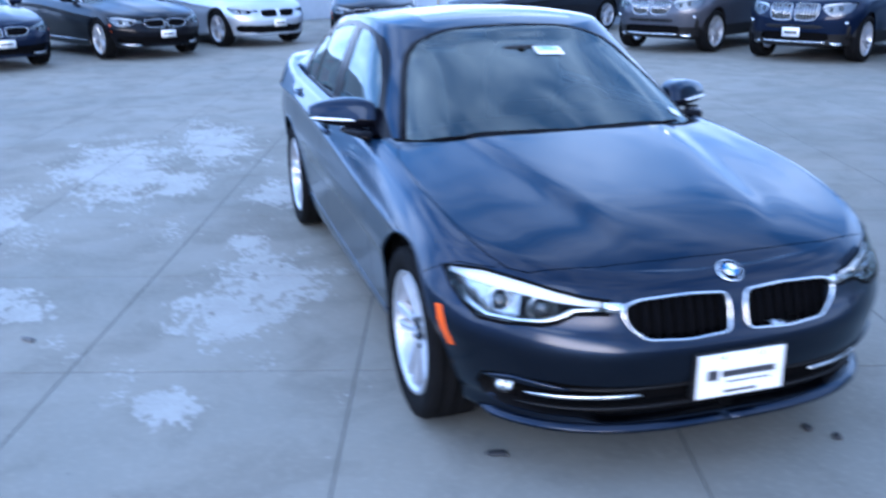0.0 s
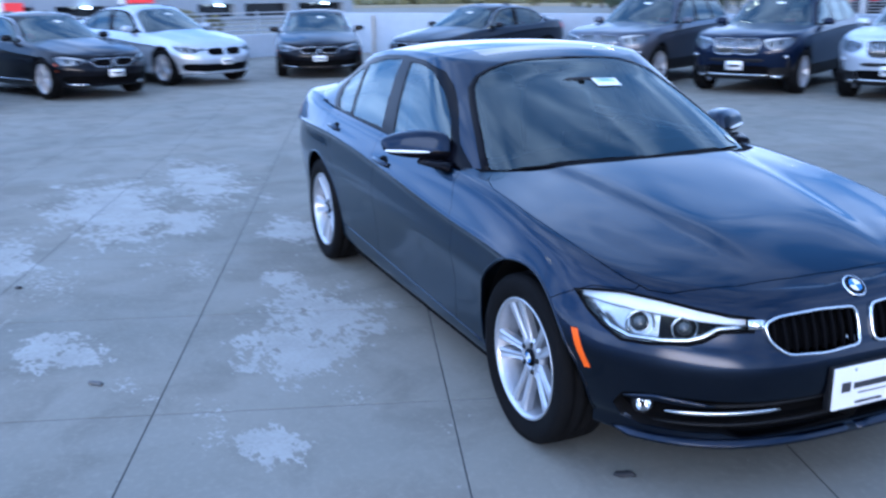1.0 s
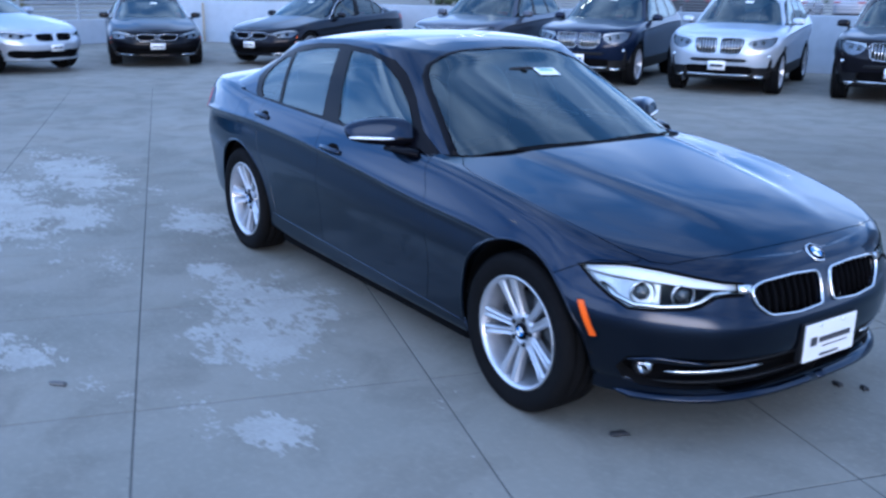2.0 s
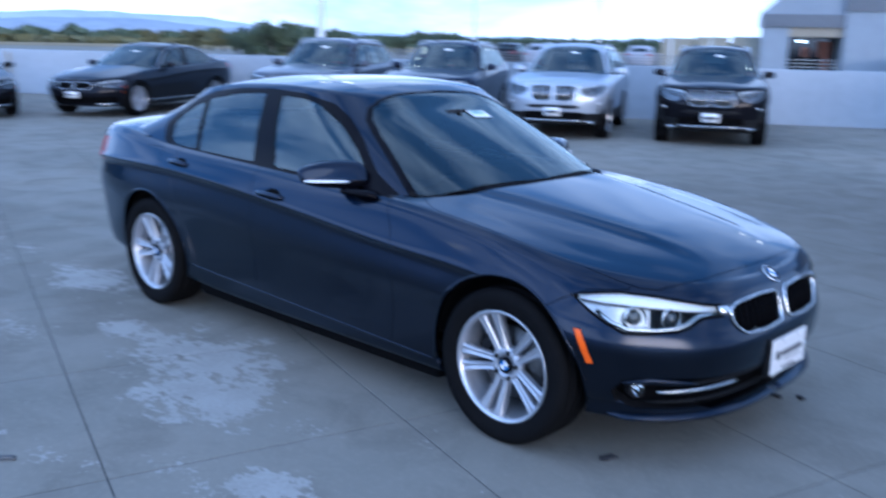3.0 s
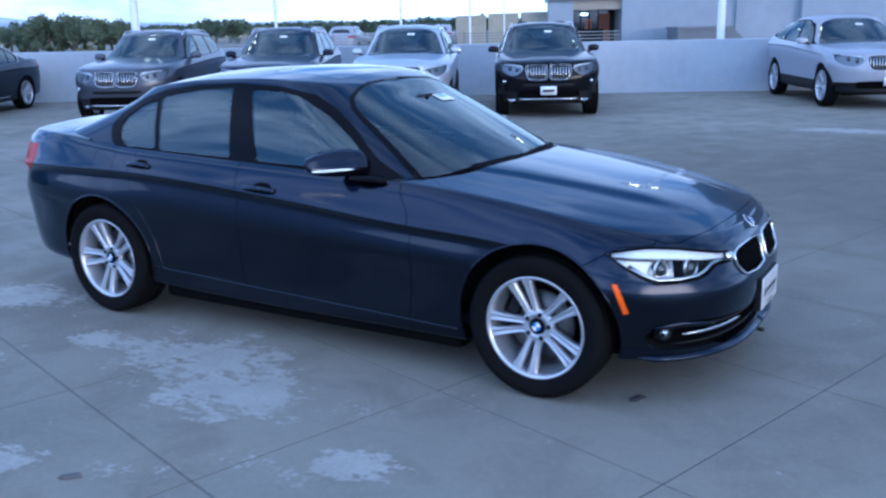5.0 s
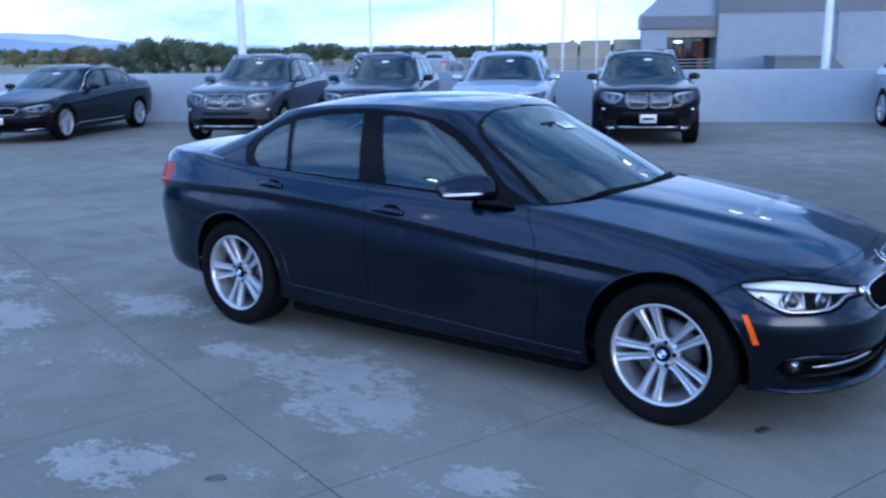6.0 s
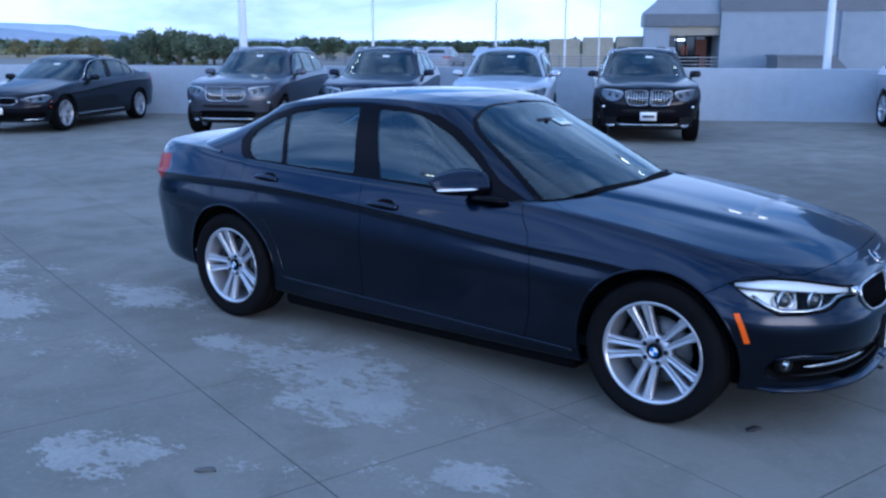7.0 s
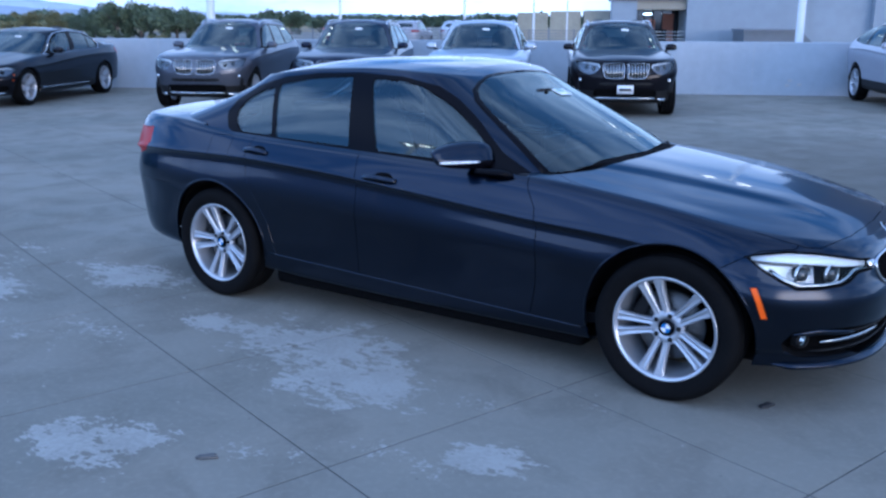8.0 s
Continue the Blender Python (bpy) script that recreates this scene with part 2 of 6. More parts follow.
def lathe(profile, n=48, axis="Y"):
    """(radius, along) points turned round an axis: (V, F)."""
    V, F, k = [], [], len(profile)
    for i in range(n):
        a = 2 * math.pi * i / n
        for r, s in profile:
            c, d = r * math.cos(a), r * math.sin(a)
            V.append((c, s, d) if axis == "Y" else (c, d, s) if axis == "Z" else (s, c, d))
    for i in range(n):
        j = (i + 1) % n
        for q in range(k - 1):
            f = (i * k + q, i * k + q + 1, j * k + q + 1, j * k + q)
            F.append(f if axis == "Y" else f[::-1] if axis == "Z" else f[::-1])
    return V, F


def sweep(points, normals, width, height, closed=False, taper=None):
    """A rounded bar along points that lie on a surface with those normals: (V, F)."""
    P = [Vector(p) for p in points]
    Nn = [Vector(n).normalized() for n in normals]
    n, V, F, k = len(P), [], [], 8
    for i in range(n):
        a, b = P[i - 1] if (closed or i) else P[i], P[(i + 1) % n] if (closed or i < n - 1) else P[i]
        t = (b - a).normalized()
        s = t.cross(Nn[i]).normalized()
        g = 1 if taper is None else taper[i]
        for j in range(k):
            ang = 2 * math.pi * j / k
            c, d = math.cos(ang), math.sin(ang)
            c, d = math.copysign(abs(c) ** 0.6, c), math.copysign(abs(d) ** 0.6, d)
            V.append(P[i] + s * (width / 2 * c * g) + Nn[i] * (height / 2 * d * g))
    for i in range(n if closed else n - 1):
        m = (i + 1) % n
        for j in range(k):
            q = (j + 1) % k
            F.append((i * k + j, m * k + j, m * k + q, i * k + q))
    if not closed:
        F.append(tuple(range(k)))
        F.append(tuple((n - 1) * k + j for j in reversed(range(k))))
    return V, F


def blob(centre, size, power=2.6, n=24, m=16):
    """A superellipsoid: (V, F)."""
    V, F = [], []
    cx, cy, cz = centre
    e = 2 / power
    f = lambda v: math.copysign(abs(v) ** e, v)
    for i in range(m + 1):
        p = -math.pi / 2 + math.pi * i / m
        for j in range(n):
            a = 2 * math.pi * j / n
            V.append((cx + size[0] * f(math.cos(p)) * f(math.cos(a)), cy + size[1] * f(math.cos(p)) * f(math.sin(a)), cz + size[2] * f(math.sin(p))))
    for i in range(m):
        for j in range(n):
            q = (j + 1) % n
            F.append((i * n + j, i * n + q, (i + 1) * n + q, (i + 1) * n + j))
    return V, F


def flip(data):
    """The mirror image across the car's middle plane."""
    V = [(v[0], -v[1], v[2]) for v in data[0]]
    F = [tuple(reversed(f)) for f in data[1]]
    N = [(n[0], -n[1], n[2]) for n in data[2]] if len(data) > 2 and data[2] is not None else None
    return V, F, N


def joined(*datas):
    V, F, N = [], [], []
    for d in datas:
        o = len(V)
        V += list(d[0])
        F += [tuple(i + o for i in f) for f in d[1]]
        if len(d) > 2 and d[2] is not None:
            N += list(d[2])
    return (V, F, N) if len(N) == len(V) else (V, F)


SIDE = (Vector((1, 0, 0)), Vector((0, 0, 1)), Vector((0, 1, 0)))
TOP = (Vector((1, 0, 0)), Vector((0, 1, 0)), Vector((0, 0, 1)))
FRONT = (Vector((0, 1, 0)), Vector((0, 0, 1)), Vector((1, 0, 0)))
R2 = math.sqrt(0.5)
CORNER = (Vector((R2, -R2, 0)), Vector((0, 0, 1)), Vector((R2, R2, 0)))


def inside(poly, a, b):
    c, n = False, len(poly)
    for i in range(n):
        (x0, y0), (x1, y1) = poly[i], poly[i - 1]
        if (y0 > b) != (y1 > b) and a < (x1 - x0) * (b - y0) / (y1 - y0) + x0:
            c = not c
    return c


def cut(bm, view, poly, ok, closed=True):
    """Cuts the faces for which ok(centre) holds along an outline drawn in a view."""
    A, B, _ = view
    lo = (min(p[0] for p in poly) - 0.03, min(p[1] for p in poly) - 0.03)
    hi = (max(p[0] for p in poly) + 0.03, max(p[1] for p in poly) + 0.03)

    def span(f):
        a = [v.co.dot(A) for v in f.verts]
        b = [v.co.dot(B) for v in f.verts]
        return min(a), max(a), min(b), max(b)

    pool = [f for f in bm.faces if ok(f.calc_center_median())]
    pool = [f for f in pool if (lambda s: s[1] > lo[0] and s[0] < hi[0] and s[3] > lo[1] and s[2] < hi[1])(span(f))]
    n = len(poly)
    for i in range(n if closed else n - 1):
        p, q = poly[i], poly[(i + 1) % n]
        dx, dy = q[0] - p[0], q[1] - p[1]
        if dx * dx + dy * dy < 1e-10:
            continue
        no = (A * -dy + B * dx).normalized()
        co = A * p[0] + B * p[1]
        x0, x1, y0, y1 = min(p[0], q[0]) - 0.002, max(p[0], q[0]) + 0.002, min(p[1], q[1]) - 0.002, max(p[1], q[1]) + 0.002
        pool = [f for f in pool if f.is_valid]
        hit = []
        for f in pool:
            s = span(f)
            if s[1] > x0 and s[0] < x1 and s[3] > y0 and s[2] < y1:
                hit.append(f)
        if not hit:
            continue
        geom = list({e for f in hit for e in f.edges}) + list({v for f in hit for v in f.verts}) + hit
        r = bmesh.ops.bisect_plane(bm, geom=geom, plane_co=co, plane_no=no, dist=2e-5)
        pool += [g for g in r["geom"] if isinstance(g, bmesh.types.BMFace)]
        pool = list(set(pool))


def take(bm, test):
    """Takes the faces whose centre passes the test out of bm: (V, F, N) with the smooth surface's normals."""
    lay = bm.verts.layers.float_vector["nor"]
    fs = [f for f in bm.faces if test(f.calc_center_median())]
    index, V, N, F = {}, [], [], []
    for f in fs:
        ids = []
        for v in f.verts:
            if v not in index:
                index[v] = len(V)
                V.append(v.co.copy())
                n = v[lay].copy()
                N.append(n.normalized() if n.length > 0.1 else v.normal.copy())
            ids.append(index[v])
        F.append(tuple(ids))
    bmesh.ops.delete(bm, geom=fs, context="FACES")
    return V, F, N


def panel(data, gap=0.0018, depth=0.014, sink=0.0):
    """A sheet with its rim drawn in by the gap and folded inwards, so that the joints are real."""
    V, F, N = [Vector(v) - Vector(n) * sink for v, n in zip(data[0], data[2])], list(data[1]), [Vector(n) for n in data[2]]
    seen = {}
    for f in F:
        for i in range(len(f)):
            a, b = f[i], f[(i + 1) % len(f)]
            seen[(a, b)] = f
    rim = [(a, b, f) for (a, b), f in seen.items() if (b, a) not in seen and not (abs(V[a].y) < 1e-4 and abs(V[b].y) < 1e-4)]
    push = {}
    for a, b, f in rim:
        c = sum((V[i] for i in f), Vector()) / len(f)
        e = (V[b] - V[a])
        if e.length < 1e-7:
            continue
        e.normalize()
        d = (c - V[a])
        d -= e * d.dot(e)
        if d.length > 1e-7:
            d.normalize()
            push[a] = push.get(a, Vector()) + d
            push[b] = push.get(b, Vector()) + d
    for i, d in push.items():
        if d.length > 1e-4:
            d = d.normalized()
            V[i] = V[i] + d * gap
            push[i] = d
    for a, b, f in rim:
        if a not in push or b not in push:
            continue
        o = len(V)
        for i in (a, b):
            V.append(V[i].copy())
            N.append((-push[i] + N[i] * 0.6).normalized() if push[i].length > 1e-4 else N[i].copy())
        for i in (a, b):
            V.append(V[i] - N[i] * depth)
            N.append(N[o].copy())
        F.append((o + 1, o, o + 2, o + 3))
    return V, F, N

# ---- the shape of a saloon ----
AXLES = (1.385, -1.42)
KX = (2.15, 1.75, 1.2, 0.7, 0.0, -0.7, -1.3, -1.9, -2.4)
LEVELS = [  # height along the car of twelve lines from the sill to the shoulder
    (0.195, 0.20, 0.19, 0.19, 0.19, 0.20, 0.22, 0.25, 0.27),
    (0.22, 0.22, 0.215, 0.215, 0.215, 0.22, 0.25, 0.29, 0.31),
    (0.27, 0.275, 0.285, 0.29, 0.30, 0.31, 0.33, 0.36, 0.38),
    (0.31, 0.31, 0.325, 0.33, 0.335, 0.345, 0.365, 0.40, 0.42),
    (0.42, 0.45, 0.48, 0.50, 0.51, 0.53, 0.55, 0.56, 0.55),
    (0.485, 0.525, 0.585, 0.61, 0.64, 0.685, 0.71, 0.71, 0.69),
    (0.548, 0.60, 0.685, 0.715, 0.775, 0.825, 0.845, 0.84, 0.80),
    (0.56, 0.62, 0.715, 0.745, 0.805, 0.855, 0.875, 0.87, 0.84),
    (0.58, 0.64, 0.735, 0.765, 0.825, 0.875, 0.895, 0.89, 0.86),
    (0.64, 0.70, 0.795, 0.835, 0.885, 0.915, 0.94, 0.955, 0.945),
    (0.69, 0.755, 0.85, 0.90, 0.935, 0.96, 0.985, 1.02, 1.015),
    (0.72, 0.78, 0.875, 0.925, 0.955, 0.98, 1.005, 1.055, 1.055)]
WIDTH = (0.79, 0.850, 0.861, 0.865, 0.882, 0.9035, 0.891, 0.9085, 0.899, 0.873, 0.843, 0.812)
WIDTH_FRONT = (0.79, 0.850, 0.861, 0.867, 0.884, 0.900, 0.899, 0.897, 0.893, 0.873, 0.843, 0.812)      # ahead of the doors, where the side crease has run out
NOSE = (2.05, 2.160, 2.155, 2.165, 2.194, 2.196, 2.178, 2.172, 2.165, 2.148, 2.125, 2.085)
CORNER_SWELL = (0.0, 0.0, 0.005, 0.022, 0.042, 0.044, 0.034, 0.030, 0.026, 0.018, 0.008, 0.0)
TAIL = (-2.34, -2.41, -2.44, -2.445, -2.452, -2.452, -2.425, -2.437, -2.43, -2.415, -2.395, -2.355)
HOOD = curve((2.085, 2.04, 1.95, 1.75, 1.4, 1.0, 0.7), (0.72, 0.752, 0.79, 0.845, 0.905, 0.965, 1.0))
DECK = curve((-1.4, -1.75, -2.05, -2.25, -2.33), (1.075, 1.085, 1.092, 1.09, 1.062))

SALOON = dict(gf0=1.03, gf1=0.15, gr0=-2.05, gr1=-1.34, res=1.0, deck=True,
              roof=((0.25, 0.1, -0.35, -0.8, -1.36), (1.375, 1.402, 1.430, 1.418, 1.345)),
              rail=((0.25, 0.1, -0.1, -0.4, -0.8, -1.36), (1.335, 1.352, 1.370, 1.382, 1.370, 1.305)))
WAGON = dict(tall=True, gf0=1.03, gf1=0.20, gr0=-2.22, gr1=-1.86, res=0.45, deck=False,
             roof=((0.25, 0.1, -0.35, -1.2, -1.95), (1.365, 1.40, 1.432, 1.43, 1.385)),
             rail=((0.25, -0.1, -0.4, -1.2, -2.0), (1.335, 1.368, 1.382, 1.375, 1.325)))
HATCH_LOW = dict(gf0=1.03, gf1=0.15, gr0=-2.24, gr1=-1.25, res=0.45, deck=False,
                roof=((0.25, 0.1, -0.35, -0.8, -1.2), (1.365, 1.40, 1.432, 1.415, 1.35)),
                rail=((0.25, -0.1, -0.4, -0.8, -1.25), (1.335, 1.368, 1.380, 1.362, 1.285)))
FASTBACK = HATCH_LOW | dict(tall=True, gr0=-2.34, gr1=-1.62)


def grid_mesh(bm, P):
    rows = [[bm.verts.new(p) for p in row] for row in P]
    for i in range(len(rows) - 1):
        for j in range(len(rows[0]) - 1):
            a, b, c, d = rows[i][j], rows[i][j + 1], rows[i + 1][j + 1], rows[i + 1][j]
            bm.faces.new((a, b, c, d))


def tidy(bm, outward):
    bmesh.ops.remove_doubles(bm, verts=bm.verts[:], dist=2e-5)
    bmesh.ops.dissolve_degenerate(bm, edges=bm.edges[:], dist=1e-6)
    bm.normal_update()
    f = max(bm.faces, key=lambda g: g.calc_center_median().dot(Vector(outward)))
    bmesh.ops.recalc_face_normals(bm, faces=bm.faces[:])
    if f.normal.dot(Vector(outward)) < 0:
        bmesh.ops.reverse_faces(bm, faces=bm.faces[:])
    bm.normal_update()
    lay = bm.verts.layers.float_vector.new("nor")
    for v in bm.verts:
        n = v.normal.copy()
        if abs(v.co.y) < 1e-4:
            n.y = 0
        v[lay] = n.normalized()


def around(nf, ns, nr, front, rear):
    """Steps from the nose round the corner, along the side and round to the tail."""
    S = [("f", math.pi / 2 * i / nf) for i in range(nf)]
    S += [("s", i / ns) for i in range(ns)]
    S += [("r", math.pi / 2 * (1 - i / nr)) for i in range(nr + 1)]
    return S


def ring(step, xf, xr, xa, xb, w, n, nr=None):
    k, a = step
    if k == "f":
        return xa + (xf - xa) * max(math.cos(a), 0) ** (2 / n), w * max(math.sin(a), 0) ** (2 / n)
    if k == "r":
        n = nr or n
        return xb + (xr - xb) * max(math.cos(a), 0) ** (2 / n), w * max(math.sin(a), 0) ** (2 / n)
    return xa + (xb - xa) * a, w


def body_half(res=1.0, deck=True):
    """Half of the painted lower body with bonnet and boot lid, on the car's left."""
    q = lambda n: max(4, int(n * res))
    steps = around(q(44), q(80), q(26), 0, 0)
    zf = [curve(KX, z) for z in LEVELS]
    sub = max(2, int(4 * res))
    ells = sorted({round(i + j / sub, 4) for i in range(11) for j in range(sub)} | {11.0})
    ax = list(range(12))
    W, NF, TR, SW, WF = curve(ax, WIDTH), curve(ax, NOSE), curve(ax, TAIL), curve(ax, CORNER_SWELL), curve(ax, WIDTH_FRONT)
    P = []
    for st in steps:
        row = []
        for e in ells:
            x, y = ring(st, float(NF(e)), float(TR(e)), 1.1, -1.3, float(W(e)), 3.2, 3.9)
            k = min(1, max(0, (x - 1.1) / 0.9))
            x -= 0.035 * (y / 0.9) ** 2 * k * k * (3 - 2 * k)
            k, k2 = min(1, max(0, (x - 1.42) / 0.30)), min(1, max(0, (2.14 - x) / 0.32))
            y += y / 0.9 * float(SW(e)) * k * k * (3 - 2 * k) * k2 * k2 * (3 - 2 * k2)
            k = min(1, max(0, (x - 0.95) / 0.55))
            y *= 1 + k * k * (3 - 2 * k) * (float(WF(e)) / float(W(e)) - 1)
            z = float(curve(ax, [float(f(x)) for f in zf])(e))
            flare = 0.012 * math.exp(-((abs(x) - 1.405) / 0.33) ** 2) * math.exp(-((z - 0.58) / 0.16) ** 2)
            row.append((x, y + flare * (y / 0.9), z))
        P.append(row)
    bm = bmesh.new()
    grid_mesh(bm, P)

    edge = [r[-1] for r in P]
    nt = q(30)
    for keep, crown in ((lambda x: x > 0.62, HOOD), (lambda x: x < -1.35, DECK)):
        if crown is DECK and not deck:
            continue
        rows = []
        for x, yE, zE in edge:
            if not keep(x):
                continue
            row = []
            for j in range(nt + 1):
                t = j / nt
                y = yE * (1 - t)
                r = y / yE if yE > 1e-6 else 0
                z = zE + (float(crown(x)) - zE) * (1 - r ** 2.4)
                if crown is HOOD:      # the two raised lines of the bonnet
                    line = 0.30 + (1.9 - x) * 0.17
                    z += 0.015 * (1 / (1 + math.exp((y - line) / 0.018)) - 0.5) * min(1, max(0, (2.0 - x) * 3)) * min(1, (yE - y) * 8)
                row.append((x, y, z))
            rows.append(row)
        grid_mesh(bm, rows)
    tidy(bm, (0, 1, 0.0))
    return bm


def cabin_half(s):
    """Half of the glasshouse: pillars, panes and roof in one smooth sheet."""
    res = s["res"]
    q = lambda n: max(5, int(n * res))
    steps = around(q(40), q(70), q(30), 0, 0)
    belt, rail, roof = curve(KX, LEVELS[11]), curve(*s["rail"]), curve(*s["roof"])
    nt = q(26)
    P = []
    for st in steps:
        row = []
        for j in range(nt + 1):
            t = j / nt
            w = 0.800 - 0.125 * t - 0.075 * t * t
            xf = s["gf0"] + (s["gf1"] - s["gf0"]) * t
            xr = s["gr0"] + (s["gr1"] - s["gr0"]) * (t ** (0.85 if s["deck"] else 1.0))
            x, y = ring(st, xf, xr, xf - 0.70 + 0.26 * t, xr + 0.55 - 0.15 * t, w, 2.8, 4.2)
            zb = float(belt(x)) - 0.035 + 0.055 * max(0, 1 - y / 0.75)
            z = zb + (float(rail(x)) - zb) * t
            row.append((x, y, z))
        P.append(row)
    bm = bmesh.new()
    grid_mesh(bm, P)
    rows = []
    n2 = q(20)
    for r in P:
        x, yE, zE = r[-1]
        row = []
        for j in range(n2 + 1):
            y = yE * (1 - j / n2)
            k = y / yE if yE > 1e-6 else 1.0
            f = min(1.0, max(0.0, (s["gf1"] - x) / 0.30)) * min(1.0, max(0.0, (x - s["gr1"]) / 0.30))
            row.append((x, y, zE + (max(float(roof(x)), zE) - zE) * (1 - k ** 2.3) * f * (2 - f)))
        rows.append(row)
    grid_mesh(bm, rows)
    tidy(bm, (0, 1, 0))
    return bm


SUV_LOW, SUV_HIGH = (0.0, 0.2, 0.335, 0.44, 0.55, 0.66, 0.75, 0.93, 1.0, 1.20, 1.43), (0.0, 0.265, 0.46, 0.63, 0.79, 0.925, 0.995, 1.10, 1.155, 1.395, 1.66)


def arch_outline(s, cx):
    """The opening over a wheel; in a taller car it stays round."""
    if s.get("tall"):
        return [(cx + 0.405 * math.cos(2 * math.pi * i / 28), float(np.interp(0.375 + 0.42 * math.sin(2 * math.pi * i / 28), SUV_HIGH, SUV_LOW))) for i in range(28)]
    return arc(cx, 0.335, 0.380, 40)


def arc(cx, cz, r, n=28):
    return [(cx + r * math.cos(2 * math.pi * i / n), cz + r * math.sin(2 * math.pi * i / n)) for i in range(n)]


def rounded(poly, r, n=4):
    """An outline with its corners rounded."""
    out = []
    k = len(poly)
    for i in range(k):
        p, a, b = Vector(poly[i]), Vector(poly[i - 1]), Vector(poly[(i + 1) % k])
        u, v = a - p, b - p
        d = min(r, u.length * 0.45, v.length * 0.45)
        s, e = p + u.normalized() * d, p + v.normalized() * d
        for j in range(n + 1):
            t = j / n
            m = s * (1 - t) ** 2 + p * 2 * t * (1 - t) + e * t * t
            out.append((m.x, m.y))
    return out


# outlines, in metres from the car's middle on the ground
FRONT_GLASS = rounded([(-0.262, 0.972), (-0.392, 1.332), (-0.20, 1.325), (-0.08, 1.305), (0.12, 1.220), (0.30, 1.107), (0.385, 1.040), (0.43, 0.955)], 0.02)
REAR_GLASS = rounded([(-0.45, 0.980), (-0.535, 1.338), (-0.80, 1.322), (-1.066, 1.278), (-0.985, 0.992)], 0.015)
QUARTER_GLASS = rounded([(-1.018, 0.998), (-1.098, 1.262), (-1.20, 1.232), (-1.29, 1.180), (-1.335, 1.12), (-1.315, 1.045), (-1.255, 1.003)], 0.025)
DLO = rounded([(0.665, 0.918), (0.42, 0.928), (0.0, 0.945), (-0.45, 0.962), (-1.0, 0.976), (-1.30, 0.983), (-1.375, 1.02), (-1.418, 1.11), (-1.375, 1.185), (-1.25, 1.262), (-1.05, 1.318),
               (-0.80, 1.348), (-0.50, 1.360), (-0.20, 1.348), (0.014, 1.308), (0.14, 1.248), (0.30, 1.146), (0.474, 1.014)], 0.02)
WAGON_REAR = rounded([(-0.42, 0.99), (-0.46, 1.328), (-1.05, 1.31), (-1.12, 1.0)], 0.02)
WAGON_QUARTER = rounded([(-1.20, 1.0), (-1.13, 1.305), (-1.60, 1.28), (-1.80, 1.12), (-1.72, 1.02)], 0.03)
WAGON_DLO = rounded([(0.66, 0.925), (0.0, 0.950), (-1.0, 0.978), (-1.80, 0.995), (-1.88, 1.12), (-1.66, 1.31), (-1.05, 1.335), (-0.50, 1.348), (-0.15, 1.342), (0.106, 1.268), (0.348, 1.110), (0.474, 1.008)], 0.02)
FRONT_DOOR = [(-0.335, 0.303), (-0.328, 0.60), (-0.315, 0.82), (-0.335, 0.93), (-0.345, 1.03), (0.66, 1.03), (0.665, 0.93), (0.69, 0.87), (0.735, 0.80), (0.752, 0.72), (0.755, 0.55), (0.745, 0.42), (0.715, 0.268)]
REAR_DOOR = [(-0.335, 0.303), (-0.328, 0.60), (-0.315, 0.82), (-0.335, 0.93), (-0.345, 1.03), (-1.10, 1.03), (-1.125, 0.90), (-1.135, 0.80), (-1.105, 0.71), (-1.05, 0.63), (-0.99, 0.50), (-0.965, 0.40), (-0.95, 0.323)]
FUEL = rounded([(-1.43, 0.835), (-1.43, 0.985), (-1.265, 0.985), (-1.265, 0.835)], 0.02)
HEADLIGHT = [(0.605, 0.700), (0.69, 0.713), (0.78, 0.720), (0.905, 0.709), (1.03, 0.687), (1.12, 0.669), (1.19, 0.660), (1.195, 0.620), (1.10, 0.620), (1.045, 0.590), (1.0, 0.580), (0.88, 0.575), (0.79, 0.577), (0.725, 0.610), (0.665, 0.650)]
KIDNEY = rounded([(0.032, 0.540), (0.028, 0.60), (0.035, 0.660), (0.18, 0.668), (0.34, 0.660), (0.392, 0.640), (0.378, 0.585), (0.325, 0.540), (0.18, 0.532)], 0.025)
HEADLIGHT_TALL = [(0.660, 0.690), (0.80, 0.690), (0.95, 0.682), (1.08, 0.668), (1.17, 0.655), (1.195, 0.62), (1.185, 0.57), (1.13, 0.530), (1.05, 0.515), (0.92, 0.530), (0.80, 0.566), (0.72, 0.615)]
KIDNEY_TALL = rounded([(0.028, 0.475), (0.024, 0.57), (0.032, 0.660), (0.18, 0.668), (0.34, 0.660), (0.385, 0.635), (0.370, 0.53), (0.32, 0.475), (0.18, 0.465)], 0.025)
INTAKE = [(0.765, 0.335), (0.80, 0.385), (0.87, 0.398), (1.0, 0.395), (1.2, 0.385), (1.35, 0.385), (1.75, 0.385), (1.75, 0.255), (1.35, 0.25), (1.18, 0.245), (1.12, 0.262), (1.0, 0.262), (0.86, 0.265), (0.79, 0.285)]
INTAKE_TALL = [(1.08, 0.275), (1.12, 0.345), (1.30, 0.352), (1.40, 0.352), (1.75, 0.352), (1.75, 0.262), (1.14, 0.262)]
MARKER = [(1.738, 0.580), (1.761, 0.582), (1.790, 0.520), (1.808, 0.450), (1.784, 0.446), (1.767, 0.515)]
SUNROOF = rounded([(0.02, -0.1), (0.02, 0.40), (-0.42, 0.42), (-0.42, -0.1)], 0.04)
